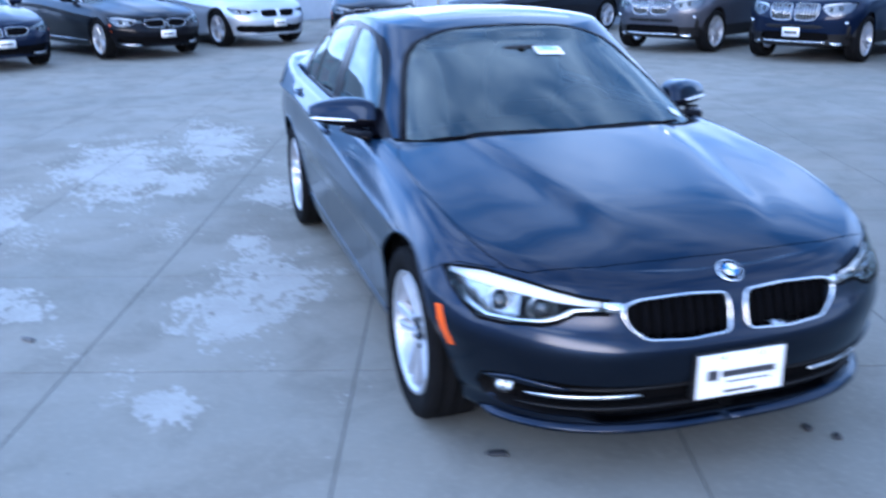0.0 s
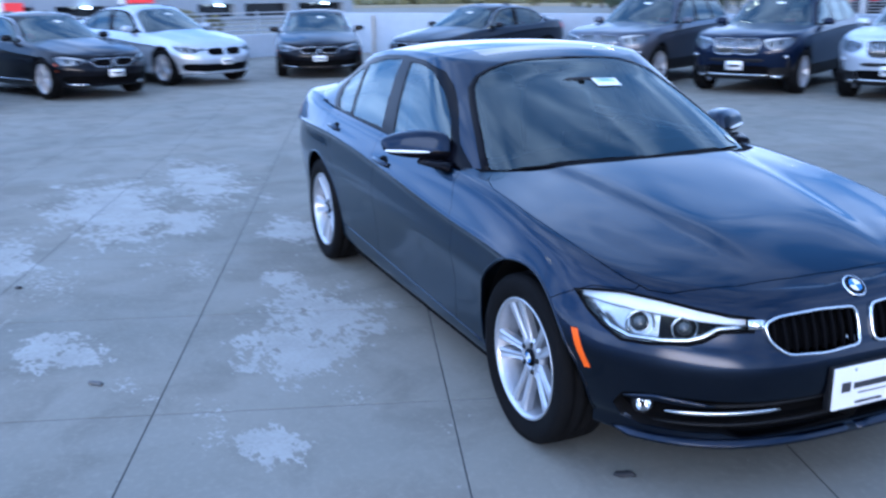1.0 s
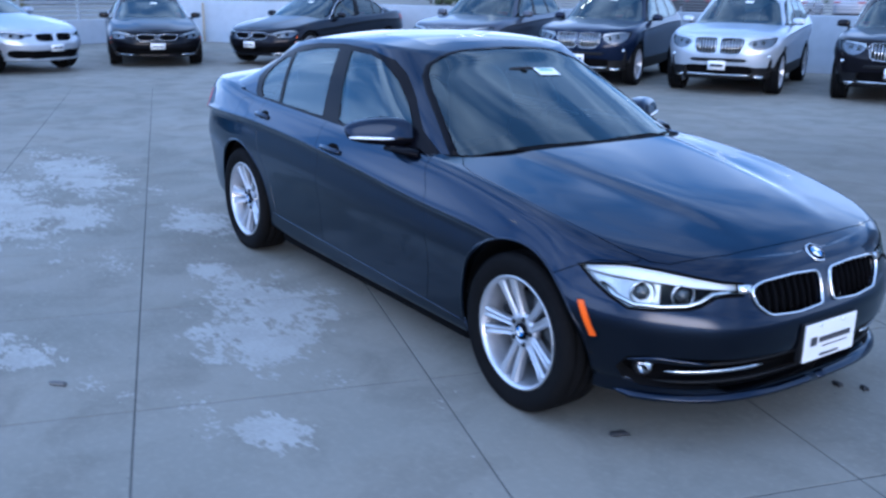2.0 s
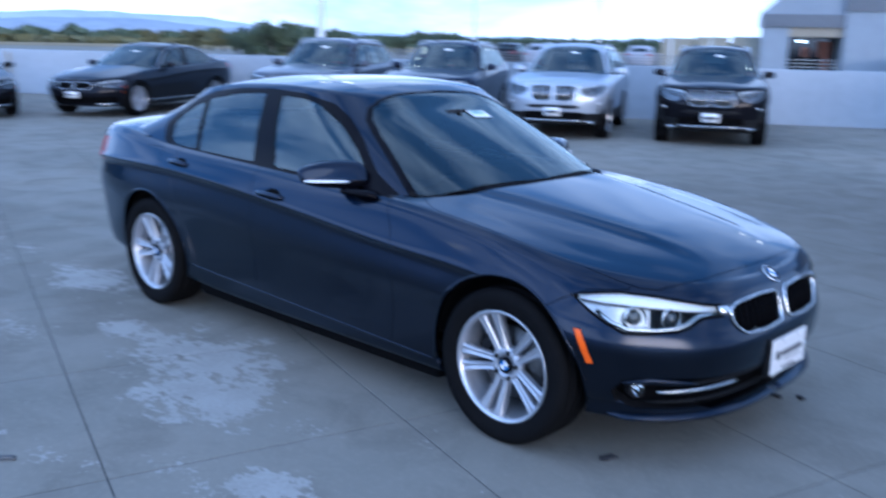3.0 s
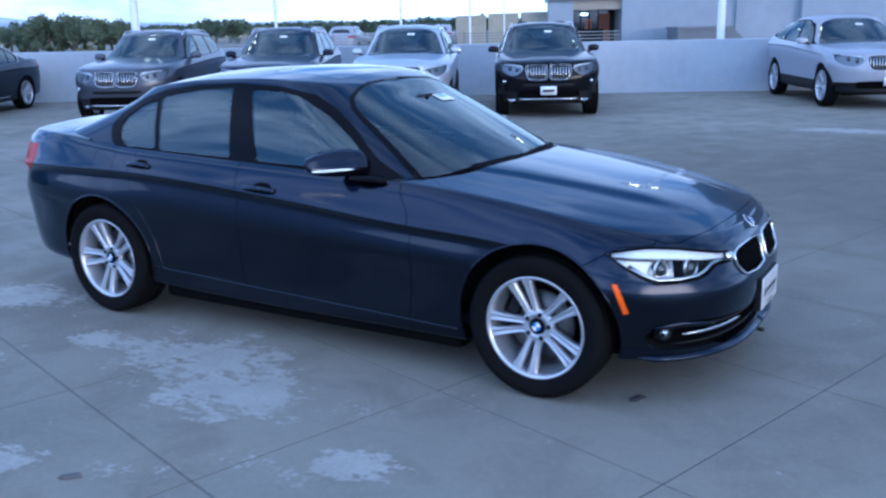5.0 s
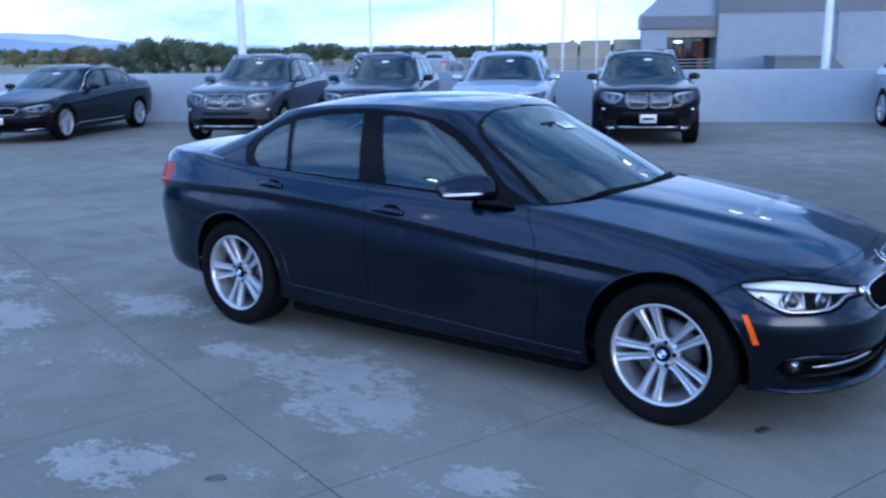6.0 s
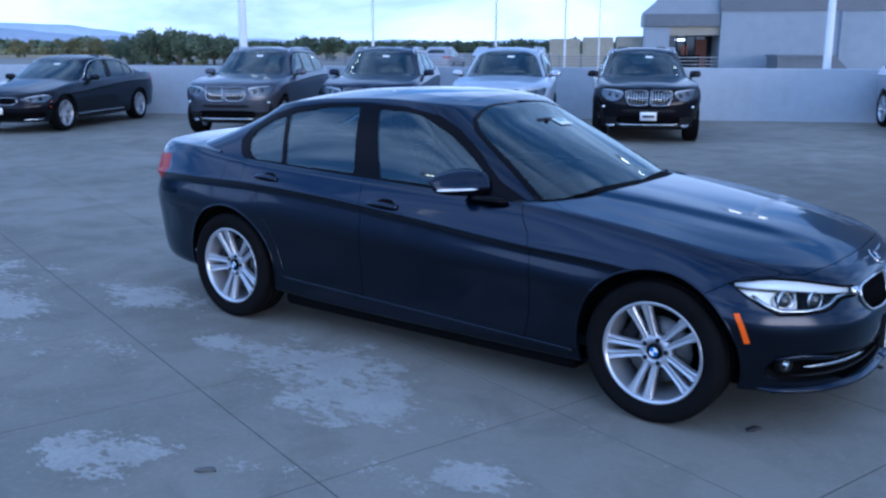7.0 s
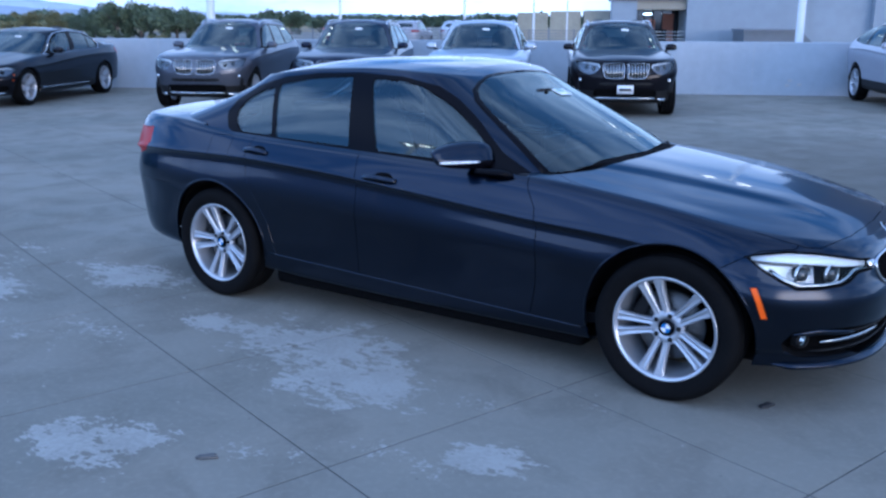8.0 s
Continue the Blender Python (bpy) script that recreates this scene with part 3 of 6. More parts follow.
BONNET = [(0.2, -0.1), (0.2, 0.62), (0.70, 0.655), (0.78, 0.715), (0.86, 0.770), (0.96, 0.795), (1.3, 0.797), (1.59, 0.768), (1.72, 0.748), (1.82, 0.722), (1.90, 0.685), (1.95, 0.635), (1.99, 0.53), (2.018, 0.42), (2.036, 0.21), (2.042, 0.0), (2.042, -0.1)]
COWL = [(0.2, -0.1), (0.978, -0.1), (0.973, 0.2), (0.938, 0.4), (0.864, 0.58), (0.79, 0.68), (0.735, 0.745), (0.2, 0.745)]
SCREEN = rounded([(0.10, -0.2), (0.112, 0.28), (0.150, 0.49), (0.195, 0.558), (0.31, 0.603), (0.72, 0.728), (0.86, 0.69), (1.2, 0.5), (1.2, -0.2)], 0.03)
BACKLIGHT = rounded([(-1.38, -0.2), (-1.39, 0.40), (-1.43, 0.46), (-1.75, 0.57), (-1.80, 0.54), (-1.85, 0.3), (-1.85, -0.2)], 0.04)
BOOT = [(-1.5, -0.1), (-1.5, 0.66), (-1.9, 0.66), (-2.2, 0.62), (-2.6, 0.60), (-2.6, -0.1)]


def half_panels(s, fine=True):
    """The sheets of one half, cut out of the smooth surfaces along the outlines."""
    body, cab = body_half(s["res"], s["deck"]), cabin_half(s)
    from mathutils.bvhtree import BVHTree
    trees = BVHTree.FromBMesh(body), BVHTree.FromBMesh(cab)
    out = {}
    low = lambda c: c.y > 0.5 and c.z < 1.06
    nose = lambda c: c.x > 1.3 and c.z < 0.76
    wagon = s["gr1"] < -1.5
    for cx in AXLES if fine else (1.405, -1.405):
        o = arch_outline(s, cx)
        cut(body, SIDE, o, low)
        take(body, lambda c: c.y > 0.4 and inside(o, c.x, c.z))
    if fine:
        for o, g in ((FRONT_DOOR, low), (REAR_DOOR, low), (FUEL, low)):
            cut(body, SIDE, o, g)
        cut(body, SIDE, [(1.2, 0.252), (-1.4, 0.337)], low, False)
        cut(body, SIDE, [(1.60, 0.64), (1.685, 0.69), (1.75, 0.722), (1.87, 0.73), (1.87, 0.86)], lambda c: c.x > 1.5 and c.y > 0.3, False)
        cut(body, SIDE, [(-1.66, 0.62), (-1.80, 0.66), (-2.5, 0.68)], lambda c: c.x < -1.6, False)
        cut(body, SIDE, MARKER, lambda c: c.y > 0.5 and c.x > 1.6)
    else:
        cut(body, SIDE, [(2.6, 0.335), (-2.6, 0.345)], lambda c: True, False)
    lamp = HEADLIGHT_TALL if s.get("tall") else HEADLIGHT
    cut(body, CORNER, lamp, nose)
    if fine:
        cut(body, CORNER, [(0.905, 0.54), (0.905, 0.75)], nose, False)
    kidney = KIDNEY_TALL if s.get("tall") else KIDNEY
    cut(body, FRONT, kidney, lambda c: c.x > 2.0 and c.z < 0.72)
    intake = INTAKE_TALL if s.get("tall") else INTAKE
    cut(body, CORNER, intake, lambda c: c.x > 1.4 and c.z < 0.5)
    upper = lambda c: c.z > 0.70 and c.x > 0.3
    top = lambda c: c.x > 0.5 and c.z > 0.7 and c.y < 0.81
    cut(body, TOP, COWL, upper)
    cut(body, TOP, BONNET, top)
    tail_o = [(-2.00, 0.99), (-2.08, 0.982), (-2.6, 0.975), (-2.6, 0.80), (-2.20, 0.805), (-2.07, 0.84), (-2.00, 0.90)]
    tail_ok = lambda c: c.x < -1.7 and c.y > 0.42
    cut(body, SIDE, tail_o, tail_ok)
    if fine and s["deck"]:
        cut(body, TOP, BOOT, lambda c: c.x < -1.3 and c.z > 0.9 and c.y < 0.75)

    hh = lambda c: (c.x - c.y) * R2
    out["headlight_lens"] = take(body, lambda c: nose(c) and c.x > 1.5 and inside(lamp, hh(c), c.z))
    out["grille_hole"] = take(body, lambda c: c.x > 2.0 and c.z < 0.72 and inside(kidney, c.y, c.z))
    out["intake_hole"] = take(body, lambda c: c.x > 1.4 and c.z < 0.5 and inside(intake, hh(c), c.z))
    out["tail_lamp"] = take(body, lambda c: tail_ok(c) and inside(tail_o, c.x, c.z))
    out["cowl"] = take(body, lambda c: top(c) and inside(COWL, c.x, c.y))
    out["bonnet"] = take(body, lambda c: top(c) and inside(BONNET, c.x, c.y))
    if fine:
        out["marker"] = take(body, lambda c: c.x > 1.6 and c.y > 0.5 and inside(MARKER, c.x, c.z))
        out["fuel_flap"] = take(body, lambda c: c.y > 0.5 and inside(FUEL, c.x, c.z))
        out["front_door"] = take(body, lambda c: c.y > 0.5 and inside(FRONT_DOOR, c.x, c.z))
        out["rear_door"] = take(body, lambda c: c.y > 0.5 and inside(REAR_DOOR, c.x, c.z))
        out["front_bumper"] = take(body, lambda c: c.x > 1.87 or c.x > 1.6 and c.z < (0.64 + (c.x - 1.60) * 0.588 if c.x < 1.685 else 0.69 + (c.x - 1.685) * 0.49 if c.x < 1.75 else 0.722 + (c.x - 1.75) * 0.067))
        out["rear_bumper"] = take(body, lambda c: c.x < -1.6 and c.z < (0.62 + (-1.66 - c.x) * 0.286 if c.x > -1.8 else 0.66 + (-1.8 - c.x) * 0.0286))
        out["sill"] = take(body, lambda c: abs(c.x) < 1.3 and c.z < 0.2912 - 0.0327 * c.x)
        out["front_wing"] = take(body, lambda c: c.x > 0.66)
        if s["deck"]:
            out["boot_lid"] = take(body, lambda c: c.z > 0.9 and inside(BOOT, c.x, c.y))
        out["rear_wing"] = take(body, lambda c: c.x < -0.9)
        out["side_frame"] = take(body, lambda c: True)
    else:
        out["cladding"] = take(body, lambda c: c.z < 0.34)
        out["body"] = take(body, lambda c: True)
    body.free()

    dlo, glasses = (WAGON_DLO, (("front_window", FRONT_GLASS), ("rear_window", WAGON_REAR), ("quarter_window", WAGON_QUARTER))) if wagon else \
        (DLO, (("front_window", FRONT_GLASS), ("rear_window", REAR_GLASS), ("quarter_window", QUARTER_GLASS)))
    side = lambda c: c.y > 0.45
    cut(cab, SIDE, dlo, side)
    for _, o in glasses:
        cut(cab, SIDE, o, side)
    front = lambda c: c.x > 0.0 and c.y < 0.745
    cut(cab, TOP, SCREEN, front)
    rear = lambda c: c.x < -0.95 and c.y < 0.62 and c.z > 0.98
    if s["deck"]:
        cut(cab, TOP, BACKLIGHT, rear)
    else:
        gl = rounded([(-0.2, s["gr1"] - 0.04), (0.44, s["gr1"] - 0.07), (0.52, s["gr0"] + 0.10), (-0.2, s["gr0"] + 0.04)], 0.04)
        BACK = [(b, a) for a, b in gl]
        cut(cab, TOP, BACK, rear)
    if fine:
        cut(cab, TOP, SUNROOF, lambda c: c.z > 1.3)
    for n, o in glasses:
        out[n] = take(cab, lambda c: side(c) and inside(o, c.x, c.z))
    out["window_trim"] = take(cab, lambda c: side(c) and inside(dlo, c.x, c.z))
    out["windscreen"] = take(cab, lambda c: front(c) and inside(SCREEN, c.x, c.y))
    out["back_window"] = take(cab, lambda c: rear(c) and inside(BACKLIGHT if s["deck"] else BACK, c.x, c.y))
    if fine:
        out["sunroof"] = take(cab, lambda c: c.z > 1.3 and inside(SUNROOF, c.x, c.y))
    out["roof"] = take(cab, lambda c: True)
    cab.free()
    return out, trees


def on(tree, view, a, b):
    """The point and normal of a surface, seen in a view at (a, b)."""
    A, B, O = view
    for i in range(80):      # past the edge, step back to the nearest point
        p, n, _, _ = tree.ray_cast(A * (a - 0.004 * i) + B * b + O * 4, -O)
        if p is not None:
            return p, n
    return A * a + B * b, O

# ---- wheels ----
def wheel_meshes():
    """Tyre, rim and brake of one wheel, turned round Y, its outer face towards +Y."""
    m = {}
    tyre = [(0.236, -0.095), (0.262, -0.108), (0.295, -0.112), (0.318, -0.104), (0.328, -0.088), (0.330, -0.06), (0.322, -0.055), (0.322, -0.047), (0.3305, -0.043),
            (0.331, -0.006), (0.322, -0.004), (0.322, 0.004), (0.331, 0.006), (0.3305, 0.043), (0.322, 0.047), (0.322, 0.055), (0.330, 0.06), (0.328, 0.088), (0.318, 0.104),
            (0.307, 0.108), (0.304, 0.1105), (0.298, 0.1105), (0.290, 0.112), (0.272, 0.1095), (0.258, 0.105), (0.247, 0.101), (0.238, 0.092), (0.234, 0.08)]
    m["tyre"] = to_mesh("tyre", lathe(tyre, 72), RUBBER)
    rim = [(0.232, 0.088), (0.2375, 0.094), (0.2385, 0.098), (0.236, 0.1005), (0.230, 0.1000), (0.224, 0.094), (0.219, 0.084), (0.216, 0.060), (0.208, 0.035), (0.200, 0.0), (0.198, -0.07), (0.205, -0.09)]
    m["rim"] = to_mesh("rim", lathe(rim, 72), BARREL)
    V, F = [], []
    for k in range(5):
        base = radians(68) + 2 * math.pi * k / 5
        for sgn in (-1, 1):
            o = len(V)
            rows = [(0.050, 0.019, 0.0175, 0.063), (0.085, 0.0215, 0.0155, 0.066), (0.130, 0.027, 0.0165, 0.074), (0.180, 0.034, 0.019, 0.083), (0.208, 0.0385, 0.023, 0.088), (0.226, 0.041, 0.028, 0.090)]
            for r, off, half, y in rows:
                t = Vector((-math.sin(base), 0, math.cos(base)))
                d = Vector((math.cos(base), 0, math.sin(base)))
                c = d * r + t * off * sgn
                for w, h in ((-1, -0.034), (-1, -0.008), (-0.62, 0.0), (0.0, -0.0035), (0.62, 0.0), (1, -0.008), (1, -0.034)):
                    V.append(c + t * (half * w) + Vector((0, y + h, 0)))
            for i in range(len(rows) - 1):
                for j in range(6):
                    F.append((o + i * 7 + j, o + i * 7 + j + 1, o + (i + 1) * 7 + j + 1, o + (i + 1) * 7 + j))
                F.append((o + i * 7 + 6, o + i * 7, o + (i + 1) * 7, o + (i + 1) * 7 + 6))
    bm = bmesh.new()
    vs = [bm.verts.new(v) for v in V]
    for f in F:
        bm.faces.new([vs[i] for i in f])
    m["spokes"] = from_bm("spokes", bm, ALLOY, True, 28)
    m["hub"] = to_mesh("hub", lathe([(0.0, 0.03), (0.080, 0.028), (0.080, 0.052), (0.072, 0.061), (0.056, 0.065), (0.037, 0.061), (0.035, 0.050), (0.0, 0.050)][::-1], 40), ALLOY)
    m["cap_ring"] = to_mesh("cap_ring", lathe([(0.0345, 0.050), (0.0345, 0.068), (0.031, 0.070), (0.0, 0.0695)][::-1], 32), TRIM)
    # roundel: four quarters
    for name, mat, start in (("blue_quarter", BLUE, 0), ("white_quarter", WHITE_ENAMEL, 1)):
        V, F = [], []
        for qd in (start, start + 2):
            o = len(V)
            V.append((0, 0.0725, 0))
            for i in range(9):
                a = math.pi / 2 * (qd + i / 8)
                V.append((0.021 * math.cos(a), 0.0725, 0.021 * math.sin(a)))
            F += [(o, o + i + 2, o + i + 1) for i in range(8)]
        m[name] = to_mesh(name, (V, F), mat)
    bolt = [(0.0, 0.071), (0.0095, 0.070), (0.0115, 0.064), (0.0115, 0.05)]
    m["bolt"] = to_mesh("bolt", lathe(bolt, 12), PLASTIC)
    m["brake_disc"] = to_mesh("brake_disc", lathe([(0.06, 0.014), (0.155, 0.012), (0.158, 0.0), (0.155, -0.012)], 48), DISC)
    bm = box(-0.055, 0.055, -0.03, 0.03, 0.115, 0.175, 0.012)
    m["caliper"] = from_bm("caliper", bm, PLASTIC)
    return m


WHEEL = wheel_meshes()


def wheel(parent, x, y, z, side, scale=1.0, width=1.0, fine=True):
    """A wheel under a car; side +1 is the car's left."""
    w = new("wheel")
    w.parent = parent
    w.matrix_basis = pose(x, y, z, 0, 0, 0 if side > 0 else 180) @ Matrix.Diagonal((scale, width, scale, 1))
    for n in ("tyre", "rim", "spokes", "hub", "cap_ring", "blue_quarter", "white_quarter", "brake_disc") if fine else ("tyre", "rim", "spokes", "hub", "brake_disc"):
        part(n, WHEEL[n], None, w)
    if fine:
        for k in range(5):
            a = radians(68) + 2 * math.pi * (k + 0.5) / 5
            part("bolt", WHEEL["bolt"], None, w, pos=pose(0.056 * math.cos(a), 0, 0.056 * math.sin(a)))
        part("caliper", WHEEL["caliper"], None, w, pos=pose(0, 0, 0, 0, -60 if side > 0 else 60, 0))
    return w


def liner(cx, r=0.40):
    """The dark housing over a wheel, on the car's left."""
    V, F, n = [], [], 28
    for i in range(n + 1):
        a = math.pi * (0.03 + 0.94 * i / n)
        for y, k in ((0.835, 0.985), (0.82, 1.0), (0.5, 1.0), (0.5, 0.02)):
            V.append((cx + r * k * math.cos(a), y, 0.335 + r * k * math.sin(a)))
    for i in range(n):
        for j in range(3):
            F.append((i * 4 + j, i * 4 + j + 1, (i + 1) * 4 + j + 1, (i + 1) * 4 + j))
    return V, F


def seat_data():
    """A front seat, facing +X, at the origin of its cushion."""
    cushion = blob((0.0, 0, 0.0), (0.27, 0.26, 0.10), 4.0)
    back = blob((0, 0, 0.34), (0.075, 0.25, 0.36), 3.4)
    back = ([(v[0] - 0.27 - 0.32 * (v[2] - 0.0), v[1] * (1 - 0.25 * max(0, v[2] - 0.35)), v[2]) for v in back[0]], back[1])
    rest = blob((-0.52, 0, 0.80), (0.05, 0.13, 0.085), 3.0)
    return cushion, back, rest


def largest(F):
    """The largest sheet among some faces that hang together by their edges."""
    beside = collections.defaultdict(list)
    for k, f in enumerate(F):
        for u, v in zip(f, tuple(f[1:]) + (f[0],)):
            beside[min(u, v), max(u, v)].append(k)
    near = collections.defaultdict(set)
    for ks in beside.values():
        for k in ks:
            near[k].update(ks)
    seen, best = set(), []
    for k in range(len(F)):
        if k in seen:
            continue
        sheet, todo = [], [k]
        seen.add(k)
        while todo:
            c = todo.pop()
            sheet.append(c)
            fresh = near[c] - seen
            seen |= fresh
            todo += sorted(fresh)
        if len(sheet) > len(best):
            best = sheet
    return [F[k] for k in sorted(best)]


# ---- the grey saloon in the middle ----
def saloon():
    car = tagged(new("saloon_car"), "dark grey metallic saloon car with silver wheels standing on concrete", "car")
    P, (tree, ctree) = half_panels(SALOON)
    both = lambda d: joined(d, flip(d))

    def pair(name, data, mat, label="", parent=car):
        a = part(name, data, mat, parent, label)
        b = part(name, flip(data), mat, parent, label)
        return a, b

    part("front_bumper", both(panel(P["front_bumper"])), PAINT, car)
    part("rear_bumper", both(panel(P["rear_bumper"])), PAINT, car)
    part("bonnet", both(panel(P["bonnet"], 0.0022)), PAINT, car)
    part("boot_lid", both(panel(P["boot_lid"])), PAINT, car)
    sun_roof = part("sunroof", both(panel(P["sunroof"], 0.002)), ROOFGLASS, car, "gloss black glass sunroof panel")
    part("roof", both(panel(P["roof"], 0.001, 0.02)), PAINT, car)
    part("windscreen", both(panel(P["windscreen"], 0.0, 0.004, 0.002)), GLASS, car, "tinted laminated windscreen")
    part("back_window", both(panel(P["back_window"], 0.0, 0.004, 0.002)), GLASS, car, "tinted back window")
    part("cowl", both(panel(P["cowl"], 0.001, 0.01, 0.006)), COWL_BLACK, car, "black plastic scuttle below the windscreen")
    for n in ("front_wing", "rear_wing", "sill", "side_frame"):
        pair(n, panel(P[n]), PAINT)
    doors = {n: pair(n, panel(P[n], 0.0020), PAINT) for n in ("front_door", "rear_door")}
    pair("window_trim", panel(P["window_trim"], 0.0005, 0.02, -0.001), TRIM, "gloss black window surround and pillar cover")
    for n in ("front_window", "rear_window", "quarter_window"):
        pair(n, panel(P[n], 0.0, 0.004, 0.004), GLASS, "tinted side window")
    part("fuel_flap", flip(panel(P["fuel_flap"], 0.0012)), PAINT, car)
    part("rear_wing_insert", panel(P["fuel_flap"], 0.0), PAINT, car)
    pair("side_marker", panel(P["marker"], 0.0012, 0.008, -0.002), AMBER, "amber side reflector")
    pair("tail_lamp", panel(P["tail_lamp"], 0.0015, 0.02), RED_LENS, "red tail lamp")
    pair("wheel_liner", liner(AXLES[0]), PLASTIC, "black wheel arch liner")
    pair("wheel_liner", liner(AXLES[1]), PLASTIC, "black wheel arch liner")
    part("underbody", from_bm("underbody", box(-2.05, 1.75, -0.62, 0.62, 0.17, 0.24, 0.02), GAP), None, car, "dark underbody shield")
    # low pan and two added trays block light, so the ground below darkens
    part("floor_pan", from_bm("floor_pan", box(-1.02, 0.97, -0.80, 0.80, 0.132, 0.235, 0.03), GAP), None, car, "dark floor pan between the wheels, set low to deepen the shade")
    part("undertray", from_bm("undertray", box(0.98, 1.86, -0.58, 0.58, 0.175, 0.245, 0.03), GAP), None, car, "dark tray added under the engine to deepen the shade")
    part("undertray", from_bm("undertray", box(-2.20, -1.00, -0.58, 0.58, 0.190, 0.27, 0.03), GAP), None, car, "dark tray added under the boot to deepen the shade")
    edge = [on(tree, SIDE, -1.0 + 1.98 * i / 24, 0.2912 - 0.0327 * (-1.0 + 1.98 * i / 24)) for i in range(25)]
    pair("sill_edge", sweep([p for p, n in edge], [n for p, n in edge], 0.010, 0.006), PAINT, "rounded upper edge of the sill")

    # arch lips
    for cx in AXLES:
        pts, nrm = [], []
        for i in range(31):
            a = math.pi * (-0.05 + 1.10 * i / 30)
            p, n = on(tree, SIDE, cx + 0.384 * math.cos(a), 0.335 + 0.384 * math.sin(a))
            pts.append(p - Vector((0, 0.005, 0)))
            nrm.append(n)
        pair("arch_lip", sweep(pts, nrm, 0.012, 0.016), PAINT)

    # headlamps
    for s in (1, -1):
        f = (lambda d: d) if s > 0 else flip
        lamp = new("headlight")
        lamp.parent = car
        lamp["label"] = "clear headlight with two projectors and a white light bar"
        part("lens", f(panel(P["headlight_lens"], 0.001, 0.012, 0.001)), LENS, lamp)
        V, F, N = P["headlight_lens"]
        housing = ([Vector(v) - Vector(n) * 0.055 for v, n in zip(V, N)], F, N)
        wide = lambda fc: sum((V[i][0] - V[i][1]) * R2 for i in fc) / len(fc) < 0.905
        part("housing", f((housing[0], largest(F), N)), COWL_BLACK, lamp)
        front = [v + Vector(n) * 0.004 for v, n in zip(housing[0], N)]
        part("bowl", f((front, largest([fc for fc in F if wide(fc)]), N)), LAMP_BOWL, lamp, "bright silver lamp bowl")
        pts = [on(tree, CORNER, h, z) for h, z in HEADLIGHT]
        rimv = []
        for p, n in pts:
            rimv += [p - n * 0.002, p - n * 0.055]
        k = len(pts)
        part("bezel", f((rimv, [(2 * i, 2 * i + 1, 2 * ((i + 1) % k) + 1, 2 * ((i + 1) % k)) for i in range(k)])), TRIM, lamp)
        part("gasket", f(sweep([p + n * 0.001 for p, n in pts], [n for p, n in pts], 0.011, 0.006, True)), GAP, lamp, "black gasket round the lamp")
        brow = [on(tree, CORNER, h, z) for h, z in ((0.630, 0.698), (0.72, 0.702), (0.82, 0.700), (0.93, 0.690), (1.04, 0.672), (1.11, 0.660), (1.175, 0.652))]
        part("light_bar", f(sweep([p - n * 0.018 for p, n in brow], [n for p, n in brow], 0.052, 0.012, taper=[0.3, 0.8, 1, 1, 0.8, 0.6, 0.5])), LAMP_WHITE, lamp)
        low = [on(tree, CORNER, h, z) for h, z in ((0.690, 0.655), (0.745, 0.615), (0.81, 0.592), (0.92, 0.588), (1.0, 0.592), (1.045, 0.604), (1.09, 0.630), (1.14, 0.634), (1.18, 0.634))]
        part("light_guide", f(sweep([p - n * 0.012 for p, n in low], [n for p, n in low], 0.016, 0.010)), SATIN, lamp)
        for h, z, r in ((0.84, 0.634, 0.047), (0.99, 0.628, 0.043)):
            p, n = on(tree, CORNER, h, z)
            q = (Vector((1, 0.45, 0)).normalized()).to_track_quat("Z", "Y").to_matrix()
            for nm, mat, prof in (("projector", LENS_EYE, [(0.0, 0.016), (r * 0.45, 0.012), (r * 0.62, 0.0), (r * 0.66, -0.03)]), ("ring", SATIN, [(r * 0.88, -0.004), (r * 0.91, 0.006), (r * 1.03, 0.006), (r * 1.06, -0.004)])):
                V2, F2 = lathe(prof, 28, "Z")
                part(nm, f(([q @ Vector(v) + p - n * 0.036 for v in V2], F2)), mat, lamp)

    # kidneys
    for s in (1, -1):
        f = (lambda d: d) if s > 0 else flip
        gr = new("kidney_grille")
        gr.parent = car
        gr["label"] = "chrome-framed kidney grille with black bars"
        pts = [on(tree, FRONT, y, z) for y, z in KIDNEY]
        part("chrome_frame", f(sweep([p + n * 0.002 for p, n in pts], [n for p, n in pts], 0.010, 0.018, True)), CHROME, gr)
        ear = [on(tree, FRONT, y, z) for y, z in ((0.386, 0.640), (0.405, 0.641), (0.440, 0.642))]
        part("chrome_ear", f(sweep([p + n * 0.001 for p, n in ear], [n for p, n in ear], 0.034, 0.010)), CHROME, gr)
        V, F, N = P["grille_hole"]
        part("mesh_back", f(([Vector(v) - Vector((0.05, 0, 0)) for v in V], F, N)), GAP, gr)
        for i in range(9):
            y = 0.052 + i * 0.0375
            z0 = 0.538 + max(0, y - 0.32) * 0.9
            p0, p1 = on(tree, FRONT, y, z0)[0], on(tree, FRONT, y, 0.664)[0]
            bar = [p0 - Vector((0.016, 0, 0)), (p0 + p1) / 2 - Vector((0.010, 0, 0)), p1 - Vector((0.016, 0, 0))]
            part("bar", f(sweep(bar, [Vector((0, 1, 0))] * 3, 0.022, 0.009)), COWL_BLACK, gr)
    # lower air intake
    V, F, N = P["intake_hole"]
    part("intake_mesh", both(([Vector(v) - Vector(n) * 0.055 for v, n in zip(V, N)], F, N)), GAP, car, "black lower air intake")
    rimv, k = [], len(INTAKE)
    for p, n in [on(tree, CORNER, min(h, 1.52), z) for h, z in INTAKE]:
        rimv += [p - n * 0.001, p - n * 0.06]
